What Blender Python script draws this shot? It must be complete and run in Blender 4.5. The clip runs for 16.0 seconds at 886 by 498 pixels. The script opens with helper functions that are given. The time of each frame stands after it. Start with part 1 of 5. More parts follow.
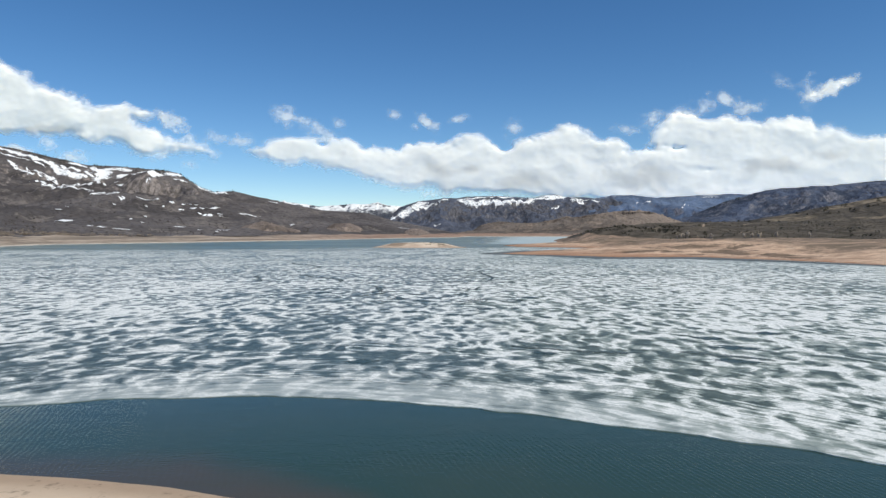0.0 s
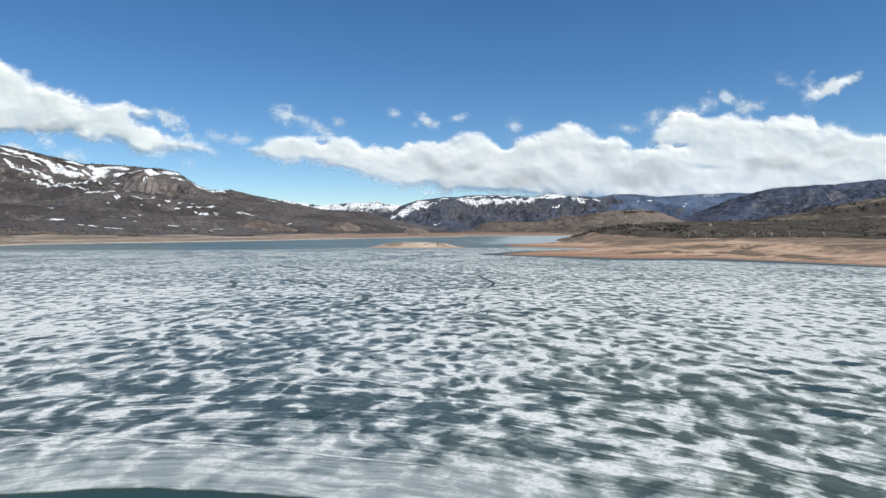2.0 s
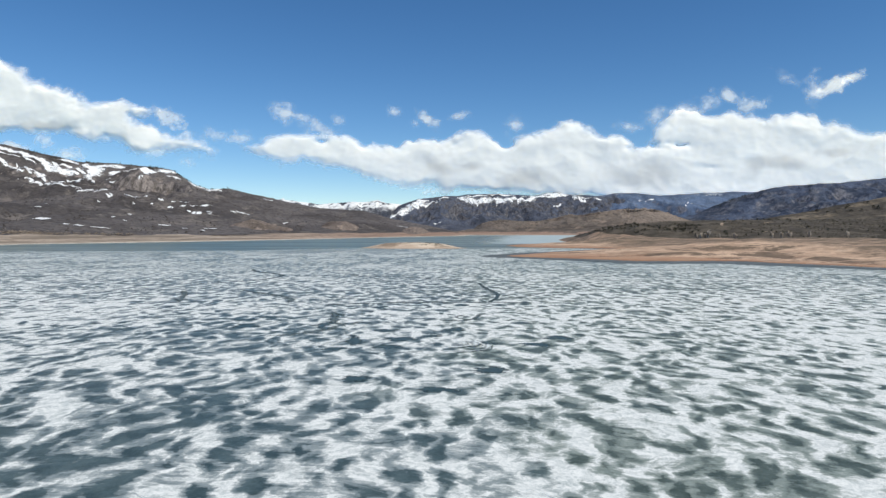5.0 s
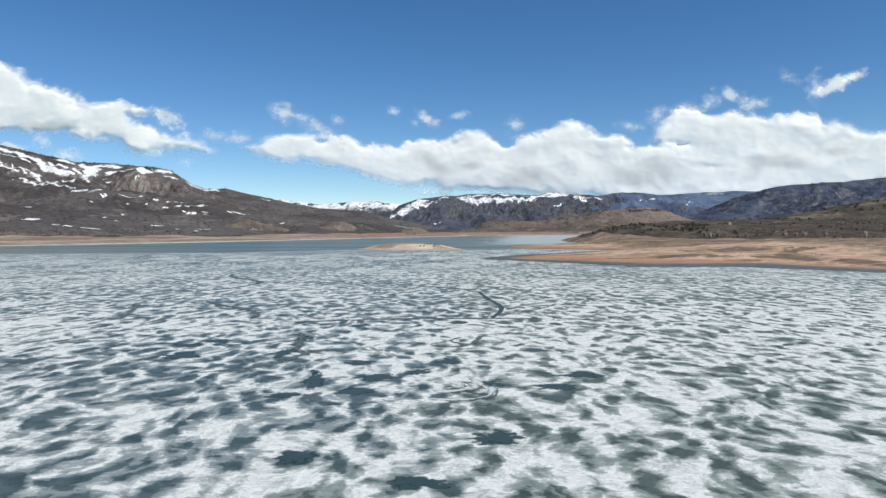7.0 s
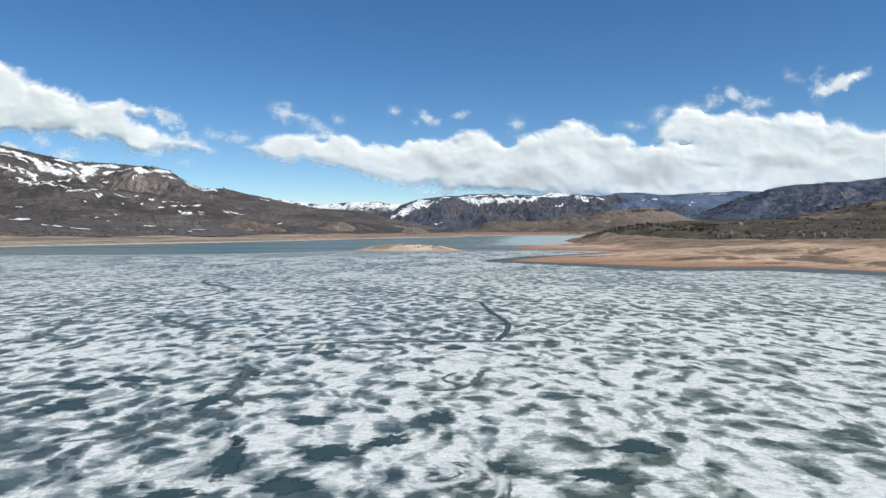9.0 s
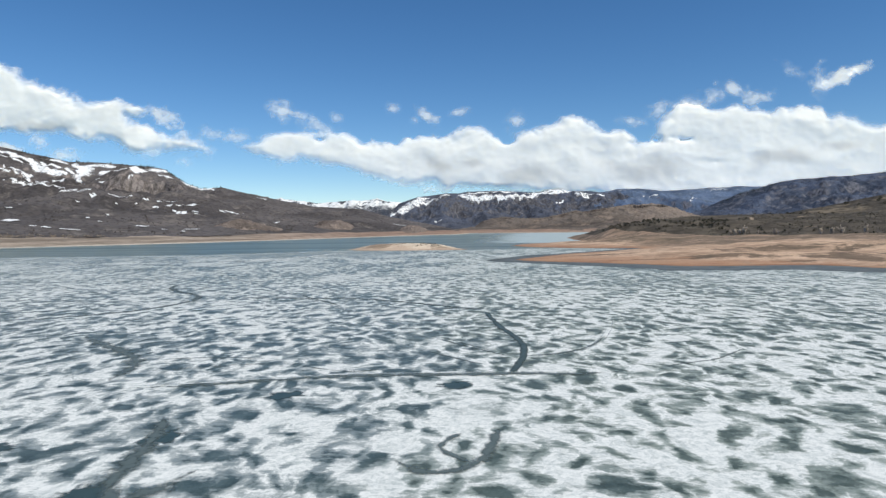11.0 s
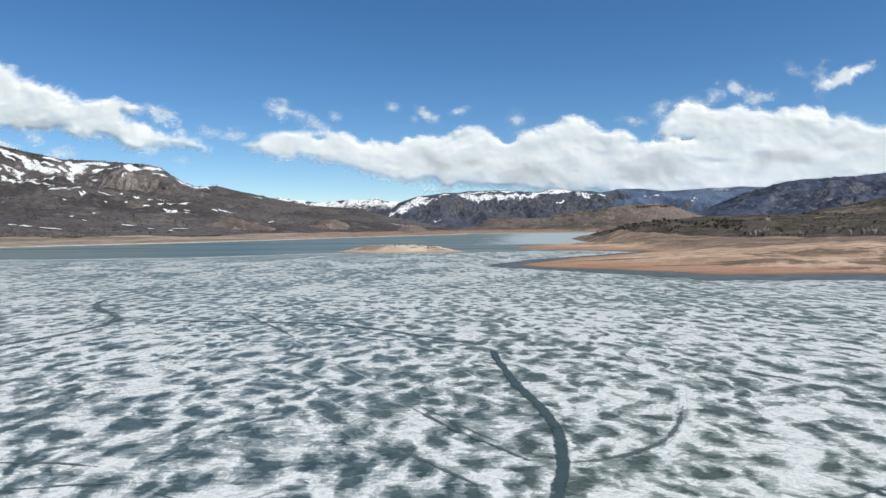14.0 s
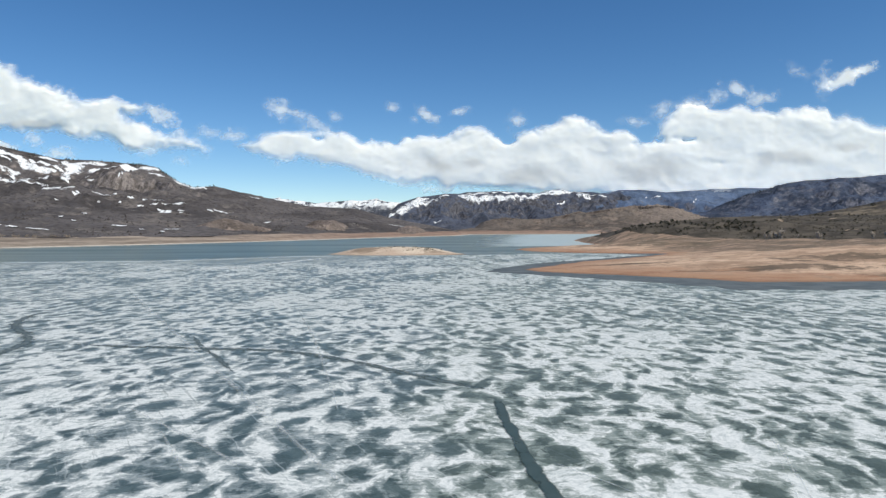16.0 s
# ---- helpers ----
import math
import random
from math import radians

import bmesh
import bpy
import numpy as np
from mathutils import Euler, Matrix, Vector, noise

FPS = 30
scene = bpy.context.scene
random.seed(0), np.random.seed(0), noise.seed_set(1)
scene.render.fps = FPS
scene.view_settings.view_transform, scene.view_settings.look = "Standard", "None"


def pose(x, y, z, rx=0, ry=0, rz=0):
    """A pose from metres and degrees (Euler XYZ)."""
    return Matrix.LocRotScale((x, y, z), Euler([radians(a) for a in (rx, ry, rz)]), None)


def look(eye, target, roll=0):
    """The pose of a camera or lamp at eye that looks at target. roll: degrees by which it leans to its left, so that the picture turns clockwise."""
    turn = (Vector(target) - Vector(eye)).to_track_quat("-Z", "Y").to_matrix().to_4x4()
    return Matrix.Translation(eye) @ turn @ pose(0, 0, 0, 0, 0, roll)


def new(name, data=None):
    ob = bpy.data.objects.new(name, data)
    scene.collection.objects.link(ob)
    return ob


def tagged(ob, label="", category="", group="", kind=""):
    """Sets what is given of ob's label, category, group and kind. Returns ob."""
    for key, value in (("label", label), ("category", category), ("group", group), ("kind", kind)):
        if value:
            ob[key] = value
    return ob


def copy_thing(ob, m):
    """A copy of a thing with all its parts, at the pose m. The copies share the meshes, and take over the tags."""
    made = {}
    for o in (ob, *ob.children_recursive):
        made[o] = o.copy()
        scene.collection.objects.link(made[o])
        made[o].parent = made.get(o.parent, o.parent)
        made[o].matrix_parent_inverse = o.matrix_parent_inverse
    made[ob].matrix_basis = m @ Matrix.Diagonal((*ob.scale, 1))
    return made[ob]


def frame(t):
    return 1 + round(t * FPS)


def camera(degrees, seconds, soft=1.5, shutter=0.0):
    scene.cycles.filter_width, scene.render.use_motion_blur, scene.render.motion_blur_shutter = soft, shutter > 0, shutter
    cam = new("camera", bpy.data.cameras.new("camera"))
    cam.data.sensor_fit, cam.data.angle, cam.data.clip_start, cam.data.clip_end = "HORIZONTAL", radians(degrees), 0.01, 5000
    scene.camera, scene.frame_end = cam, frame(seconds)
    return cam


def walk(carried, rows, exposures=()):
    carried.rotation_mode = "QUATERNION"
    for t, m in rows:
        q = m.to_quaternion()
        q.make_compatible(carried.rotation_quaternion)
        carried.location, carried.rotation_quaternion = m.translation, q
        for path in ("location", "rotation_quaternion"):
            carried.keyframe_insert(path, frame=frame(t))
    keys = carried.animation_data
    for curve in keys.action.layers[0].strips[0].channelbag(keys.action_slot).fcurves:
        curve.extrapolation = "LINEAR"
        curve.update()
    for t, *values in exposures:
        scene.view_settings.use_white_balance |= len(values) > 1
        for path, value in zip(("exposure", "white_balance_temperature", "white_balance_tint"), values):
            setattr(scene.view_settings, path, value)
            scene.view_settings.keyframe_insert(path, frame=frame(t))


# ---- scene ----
cam = camera(70.3, 16.0, soft=1.4)
PATH = [
    (0, (-3.431, -1.724, 15.422), (-3.42, 0.275, 15.363), -0.0),
    (0.5, (-3.064, 3.485, 15.422), (-3.053, 5.484, 15.363), -0.1),
    (1, (-2.646, 8.718, 15.564), (-2.635, 10.717, 15.503), -0.1),
    (1.5, (-2.274, 13.746, 15.65), (-2.264, 15.745, 15.589), -0.1),
    (2, (-2.06, 18.655, 15.726), (-2.05, 20.654, 15.664), -0.0),
    (2.5, (-1.708, 23.709, 15.712), (-1.697, 25.708, 15.65), 0.0),
    (3, (-1.396, 29.179, 15.759), (-1.386, 31.178, 15.695), 0.1),
    (3.5, (-1.124, 34.528, 15.734), (-1.113, 36.527, 15.669), 0.1),
    (4, (-0.863, 39.988, 15.798), (-0.853, 41.987, 15.733), 0.1),
    (6.5, (0.833, 66.466, 16.415), (0.841, 68.464, 16.35), -0.1),
    (7, (1.143, 72.455, 16.419), (1.151, 74.454, 16.354), -0.1),
    (7.5, (1.439, 78.301, 16.371), (1.447, 80.3, 16.307), -0.1),
    (8, (1.779, 84.28, 16.403), (1.786, 86.279, 16.34), -0.1),
    (8.5, (2.158, 89.881, 16.33), (2.164, 91.88, 16.266), -0.1),
    (9, (2.502, 95.878, 16.319), (2.506, 97.877, 16.255), -0.1),
    (11.5, (3.017, 123.415, 16.233), (3.021, 125.414, 16.161), -0.6),
    (12, (3.298, 129.147, 16.294), (3.302, 131.146, 16.222), -0.6),
    (12.5, (3.563, 134.787, 16.341), (3.567, 136.785, 16.27), -0.6),
    (13, (3.881, 140.667, 16.421), (3.886, 142.666, 16.349), -0.6),
    (13.5, (4.199, 146.271, 16.445), (4.205, 148.27, 16.373), -0.5),
    (14, (4.493, 152.248, 16.614), (4.498, 154.247, 16.542), -0.4),
    (14.5, (4.904, 157.794, 16.618), (4.908, 159.793, 16.547), -0.4),
    (15, (5.248, 163.739, 16.654), (5.252, 165.738, 16.584), -0.4),
    (15.5, (5.549, 169.507, 16.661), (5.554, 171.506, 16.592), -0.3),
    (16, (5.928, 175.332, 16.653), (5.932, 177.331, 16.584), -0.3),
]
walk(cam, [(t, look(eye, target, roll)) for t, eye, target, roll in PATH], [(0, 0.0, 6750, 6), (16, 0.0, 6750, 6)])

# ---- world, sun, exposure ----
SUN_AZ, SUN_EL = radians(130), radians(52)   # azimuth from +y towards +x
world = bpy.data.worlds.new("sky")
scene.world = world
world.use_nodes = True
wn, wl = world.node_tree.nodes, world.node_tree.links
sky = wn.new("ShaderNodeTexSky")
sky.sky_type, sky.sun_disc = "NISHITA", False
sky.sun_elevation, sky.sun_rotation = SUN_EL, SUN_AZ
sky.altitude, sky.air_density, sky.dust_density, sky.ozone_density = 2300, 1.0, 0.1, 3.5
wn["Background"].inputs["Strength"].default_value = 0.12
tint = wn.new("ShaderNodeHueSaturation")
tint.inputs["Saturation"].default_value, tint.inputs["Hue"].default_value = 1.22, 0.502
wl.new(sky.outputs[0], tint.inputs["Color"])
wl.new(tint.outputs[0], wn["Background"].inputs["Color"])

sun = new("sun", bpy.data.lights.new("sun", "SUN"))
sun.data.energy, sun.data.angle, sun.data.color = 3.7, radians(0.53), (1.0, 0.94, 0.84)
to_sun = Vector((math.sin(SUN_AZ) * math.cos(SUN_EL), math.cos(SUN_AZ) * math.cos(SUN_EL), math.sin(SUN_EL)))
sun.matrix_world = look(Vector((0, 0, 900)) + to_sun * 100, (0, 0, 900))
scene.view_settings.exposure = 0.0


# ---- node helpers ----
class Mat:
    """A node material with short calls for the usual nodes."""

    def __init__(self, name):
        self.m = bpy.data.materials.new(name)
        self.m.use_nodes = True
        self.t = self.m.node_tree
        self.b = self.t.nodes["Principled BSDF"]
        self.out = self.t.nodes["Material Output"]
        self.geo = self.t.nodes.new("ShaderNodeNewGeometry")
        self.pos = self.geo.outputs["Position"]

    def put(self, socket, value):
        if hasattr(value, "is_output"):
            self.t.links.new(value, socket)
        elif isinstance(value, (tuple, list)) and len(value) == 3 and socket.type == "RGBA":
            socket.default_value = (*value, 1)
        else:
            socket.default_value = value

    def math(self, op, a, b=0.0, c=0.0, clamp=False):
        n = self.t.nodes.new("ShaderNodeMath")
        n.operation, n.use_clamp = op, clamp
        for i, v in enumerate((a, b, c)):
            self.put(n.inputs[i], v)
        return n.outputs[0]

    def vmath(self, op, a, b=(0, 0, 0)):
        n = self.t.nodes.new("ShaderNodeVectorMath")
        n.operation = op
        self.put(n.inputs[0], a)
        self.put(n.inputs["Scale"] if op == "SCALE" else n.inputs[1], b)
        return n.outputs[0]

    def place(self, vec, scale=(1, 1, 1), rot=0.0, shift=(0, 0, 0)):
        n = self.t.nodes.new("ShaderNodeMapping")
        self.put(n.inputs["Vector"], vec)
        n.inputs["Scale"].default_value, n.inputs["Rotation"].default_value = scale, (0, 0, radians(rot))
        n.inputs["Location"].default_value = shift
        return n.outputs[0]

    def noise(self, vec, scale, detail=4.0, rough=0.55, warp=0.0, colour=False):
        n = self.t.nodes.new("ShaderNodeTexNoise")
        self.put(n.inputs["Vector"], vec)
        for k, v in (("Scale", scale), ("Detail", detail), ("Roughness", rough), ("Distortion", warp)):
            self.put(n.inputs[k], v)
        return n.outputs["Color" if colour else "Fac"]

    def cells(self, vec, scale, soft):
        """Distance from the nearest of many scattered points."""
        n = self.t.nodes.new("ShaderNodeTexVoronoi")
        n.feature = "SMOOTH_F1"
        self.put(n.inputs["Vector"], vec)
        n.inputs["Scale"].default_value, n.inputs["Smoothness"].default_value = scale, soft
        return n.outputs["Distance"]

    def step(self, v, lo, hi, a=0.0, b=1.0):
        n = self.t.nodes.new("ShaderNodeMapRange")
        n.interpolation_type = "SMOOTHSTEP"
        for k, x in (("Value", v), ("From Min", lo), ("From Max", hi), ("To Min", a), ("To Max", b)):
            self.put(n.inputs[k], x)
        return n.outputs[0]

    def mix(self, fac, a, b):
        n = self.t.nodes.new("ShaderNodeMix")
        n.data_type = "RGBA"
        self.put(n.inputs[0], fac)
        self.put(n.inputs[6], a)
        self.put(n.inputs[7], b)
        return n.outputs[2]

    def split(self, vec):
        n = self.t.nodes.new("ShaderNodeSeparateXYZ")
        self.put(n.inputs[0], vec)
        return n.outputs

    def attr(self, name):
        n = self.t.nodes.new("ShaderNodeAttribute")
        n.attribute_name = name
        return n.outputs["Fac"]

    def bump(self, height, distance, strength=1.0):
        n = self.t.nodes.new("ShaderNodeBump")
        self.put(n.inputs["Height"], height)
        n.inputs["Distance"].default_value, n.inputs["Strength"].default_value = distance, strength
        self.put(self.b.inputs["Normal"], n.outputs[0])
        return n.outputs[0]

    def set(self, **values):
        names = {"colour": "Base Color", "rough": "Roughness", "spec": "Specular IOR Level", "ior": "IOR", "alpha": "Alpha"}
        for k, v in values.items():
            self.put(self.b.inputs[names[k]], v)
        return self.m


# ---- materials ----
def ice_material():
    """Spring ice: pale snow-ice dotted with dark melted blotches, streaked along the open water, greyer far out."""
    k = Mat("grey_white_lake_ice")
    x, y, z = k.split(k.pos)
    warp = k.vmath("SCALE", k.vmath("SUBTRACT", k.noise(k.pos, 0.1, 2, 0.5, colour=True), (0.5, 0.5, 0.5)), 7.0)
    tear = k.vmath("SCALE", k.vmath("SUBTRACT", k.noise(k.pos, 0.7, 5, 0.62, colour=True), (0.5, 0.5, 0.5)), 2.0)
    p = k.vmath("ADD", k.vmath("ADD", k.pos, warp), k.vmath("MULTIPLY", tear, (1.0, 1.5, 0.0)))
    spots = k.cells(k.place(p, (1.3, 0.8, 1), 10), 0.355, 0.3)
    small = k.cells(k.place(p, (1.2, 0.85, 1), -14, (31, 7, 0)), 0.6, 0.3)
    blobs = k.noise(k.place(p, (1.25, 0.8, 1), 14), 0.38, 2.0, 0.5)
    fine = k.noise(k.place(p, (0.85, 1.1, 1), 6), 1.7, 7, 0.72)
    brush = k.noise(k.place(k.pos, (0.35, 1.5, 1), -12), 1.5, 6, 0.7)
    zone = k.noise(k.pos, 0.022, 2, 0.5)
    far = k.noise(k.place(p, (0.7, 0.55, 1), 20), 0.13, 3, 0.55)
    off = k.math("ADD", x, 18.0)
    shore = k.math("MULTIPLY_ADD", k.math("MULTIPLY", off, off), 0.012, y)
    along = k.t.nodes.new("ShaderNodeCombineXYZ")
    k.put(along.inputs[0], x)
    k.put(along.inputs[1], k.math("MULTIPLY_ADD", k.noise(k.pos, 0.09, 3), 5.0, shore))
    streak = k.noise(k.place(along.outputs[0], (0.14, 1.5, 1)), 0.8, 6, 0.66)
    v = k.math("MULTIPLY_ADD", k.math("SUBTRACT", spots, 0.40), 0.275, 0.461)
    v = k.math("MULTIPLY_ADD", k.math("SUBTRACT", small, 0.40), 0.13, v)
    v = k.math("MULTIPLY_ADD", k.math("SUBTRACT", blobs, 0.5), 0.32, v)
    v = k.math("MULTIPLY_ADD", k.math("SUBTRACT", fine, 0.5), k.step(y, 150, 215, 0.145, 0.29), v)
    v = k.math("MULTIPLY_ADD", k.math("SUBTRACT", brush, 0.5), k.step(y, 100, 200, 0.08, 0.16), v)
    v = k.math("MULTIPLY_ADD", k.math("SUBTRACT", streak, 0.5), k.step(shore, 72, 108, 0.5, 0.06), v)
    v = k.math("MULTIPLY_ADD", k.math("SUBTRACT", zone, 0.5), 0.21, v)
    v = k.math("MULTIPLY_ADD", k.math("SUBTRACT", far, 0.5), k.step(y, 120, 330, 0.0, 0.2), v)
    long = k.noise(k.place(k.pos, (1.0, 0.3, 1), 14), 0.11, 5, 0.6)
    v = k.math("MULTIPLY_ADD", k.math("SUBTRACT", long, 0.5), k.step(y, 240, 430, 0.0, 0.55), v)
    v = k.math("SUBTRACT", v, k.step(y, 165, 230, 0.0, 0.014))
    # weathered stretches where the snow-ice has mostly gone
    for cx, cy, r0, r1, gone in ((-36, 84, 12, 48, 0.045), (12, 66, 10, 26, 0.055), (-28, 125, 8, 28, 0.03), (-6, 211, 8, 30, 0.035), (14, 129, 6, 20, 0.05), (-18, 168, 10, 30, 0.03), (-50, 150, 8, 30, 0.03), (24, 168, 6, 22, -0.02), (-10, 70, 6, 22, 0.035)):
        reach = k.t.nodes.new("ShaderNodeVectorMath")
        reach.operation = "LENGTH"
        k.put(reach.inputs[0], k.vmath("SUBTRACT", k.pos, (cx, cy, 0.0)))
        v = k.math("SUBTRACT", v, k.step(reach.outputs["Value"], r0, r1, gone, 0.0))
    # the rotten belt along the open water is smoother and greyer
    v = k.math("MULTIPLY_ADD", k.math("SUBTRACT", v, 0.495), k.step(shore, 58, 76, 0.42, 1.0), k.step(shore, 58, 76, 0.506, 0.495))
    green = k.step(k.math("MULTIPLY_ADD", k.noise(k.pos, 0.06, 3), 60.0, x), 22, 48)
    deep = k.mix(green, (0.036, 0.062, 0.066), (0.046, 0.066, 0.054))
    wet = k.mix(green, (0.088, 0.128, 0.132), (0.10, 0.13, 0.112))
    dark = k.mix(k.step(k.noise(k.pos, 0.5, 5, 0.62), 0.34, 0.66), deep, wet)
    grey = k.mix(green, (0.25, 0.295, 0.30), (0.25, 0.295, 0.265))
    pale = k.mix(k.step(fine, 0.28, 0.62), (0.47, 0.52, 0.51), (0.86, 0.873, 0.845))
    c = k.mix(k.step(v, 0.405, 0.462), dark, grey)
    c = k.mix(k.step(v, 0.456, 0.548), c, pale)
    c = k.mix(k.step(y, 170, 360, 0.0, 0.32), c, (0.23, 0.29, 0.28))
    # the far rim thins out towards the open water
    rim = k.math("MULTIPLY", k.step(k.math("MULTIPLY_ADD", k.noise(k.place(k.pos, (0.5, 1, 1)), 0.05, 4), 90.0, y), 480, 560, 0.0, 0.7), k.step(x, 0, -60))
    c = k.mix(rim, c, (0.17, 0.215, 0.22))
    c = k.mix(k.step(shore, 58, 66, 0.42, 0.0), c, k.mix(k.step(streak, 0.4, 0.62), (0.34, 0.385, 0.38), (0.56, 0.6, 0.59)))
    # thin wind and sled scratches over the far half
    worn = k.math("MULTIPLY", k.step(y, 175, 205), k.step(k.noise(k.pos, 0.03, 2), 0.46, 0.6))
    for turn, cut in ((58, 0.68), (-42, 0.69)):
        line = k.noise(k.place(k.place(k.vmath("ADD", k.pos, k.vmath("SCALE", tear, 0.25)), (1, 1, 1), turn), (0.06, 3.4, 1)), 0.9, 2, 0.5)
        c = k.mix(k.math("MULTIPLY", worn, k.step(line, cut - 0.05, cut, 0.0, 0.28)), c, (0.72, 0.75, 0.74))
        c = k.mix(k.math("MULTIPLY", worn, k.step(line, 1.05 - cut, 1.0 - cut, 0.0, 0.4)), c, (0.16, 0.2, 0.2))
    speck = k.noise(k.pos, 4.5, 4, 0.7)
    c = k.mix(k.step(speck, 0.42, 0.68, 0.0, 0.32), c, k.mix(0.5, c, (0.2, 0.25, 0.245)))
    k.bump(k.math("ADD", v, k.math("MULTIPLY", fine, 0.3)), 0.06, 0.5)
    return k.set(colour=c, rough=k.step(v, 0.42, 0.55, 0.4, 0.75), spec=0.12)


def water_material():
    k = Mat("lake_water")
    x, y, z = k.split(k.pos)
    beach = k.math("MINIMUM", k.math("MULTIPLY_ADD", x, -0.6, 26.5), 38.5)
    near = k.math("MULTIPLY_ADD", k.noise(k.pos, 0.12, 3), 4.0, k.math("SUBTRACT", y, beach))
    c = k.mix(k.step(near, 1.8, 7.0), (0.07, 0.06, 0.043), (0.03, 0.06, 0.046))
    c = k.mix(k.step(k.noise(k.pos, 0.05, 3), 0.4, 0.65, 0.0, 0.5), c, (0.045, 0.065, 0.045))
    # Paler and banded far out: reflected sky is put into the base colour.
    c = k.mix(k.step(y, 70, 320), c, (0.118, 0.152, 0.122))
    pale_bands = k.step(k.noise(k.place(k.pos, (0.12, 1, 1)), 0.02, 5, 0.6), 0.4, 0.62)
    c = k.mix(k.math("MULTIPLY", pale_bands, k.step(y, 150, 320, 0.0, 0.6)), c, (0.12, 0.165, 0.16))
    wave = k.t.nodes.new("ShaderNodeTexWave")
    k.put(wave.inputs["Vector"], k.place(k.pos, (1, 1, 1), -18))
    for key, value in (("Scale", 0.72), ("Distortion", 7.0), ("Detail", 3.0), ("Detail Scale", 0.35), ("Detail Roughness", 0.55)):
        wave.inputs[key].default_value = value
    near_only = k.step(y, 60, 110, 1.0, 0.0)
    gust = k.math("MULTIPLY", near_only, k.step(k.noise(k.pos, 0.07, 3), 0.25, 0.48))
    rip = k.noise(k.place(k.pos, (1.0, 3.2, 1), 62), 1.1, 3, 0.55, 0.6)
    rip2 = k.noise(k.place(k.pos, (1, 2.2, 1), 20), 0.3, 3, 0.5)
    h = k.math("MULTIPLY_ADD", rip2, 1.2, k.math("MULTIPLY", rip, 0.6))
    h = k.math("MULTIPLY_ADD", k.math("MULTIPLY", wave.outputs["Fac"], gust), 0.3, h)
    k.bump(h, 0.05, 0.36)
    return k.set(colour=c, rough=k.math("ADD", k.step(y, 120, 420, 0.1, 0.3), k.math("MULTIPLY", pale_bands, 0.12)), ior=1.333, spec=0.4)


def soil_material(name, tone):
    """Drawdown shore: sand, red soil and dry stubble in long bands that follow the height."""
    k = Mat(name)
    x, y, z = k.split(k.pos)
    n = k.noise(k.place(k.pos, (0.35, 1, 1)), 0.03, 5, 0.6)
    g = k.noise(k.pos, 0.35, 5, 0.65)
    sand, red, dry = tone
    low = k.noise(k.place(k.pos, (0.45, 1.0, 1), 8), 0.035, 7, 0.7)
    c = k.mix(k.step(low, 0.45, 0.58), sand, red)
    c = k.mix(k.step(k.noise(k.place(k.pos, (0.55, 1.0, 1), -6), 0.05, 8, 0.75), 0.5, 0.57, 0, 0.8), c, dry)
    c = k.mix(k.math("MULTIPLY", k.step(k.math("MULTIPLY_ADD", n, 9.0, z), 9.0, 12.0), k.step(k.noise(k.place(k.pos, (0.6, 1.0, 1)), 0.03, 7, 0.7), 0.36, 0.5)), c, dry)
    c = k.mix(k.step(k.math("MULTIPLY_ADD", g, 1.5, z), 1.2, 3.0, 0.7, 0.0), c, red)
    sage = k.mix(k.step(k.noise(k.pos, 0.05, 5, 0.65), 0.4, 0.62), (0.044, 0.038, 0.03), (0.085, 0.072, 0.056))
    c = k.mix(k.step(k.math("MULTIPLY_ADD", k.noise(k.pos, 0.09, 5, 0.65), 4.0, k.math("MULTIPLY_ADD", n, 3.0, z)), 14.5, 15.6), c, sage)
    c = k.mix(k.step(z, 0.06, 0.3, 0.6, 0.0), c, (0.30, 0.20, 0.13))
    tufts = k.noise(k.pos, 0.8, 4, 0.7)
    c = k.mix(k.step(tufts, 0.56, 0.7, 0.0, 0.6), c, (0.12, 0.095, 0.065))
    c = k.mix(k.math("MULTIPLY", g, 0.55), c, k.mix(0.5, c, (0.12, 0.09, 0.065)))
    k.bump(g, 0.3, 0.5)
    return k.set(colour=c, rough=0.95, spec=0.15)


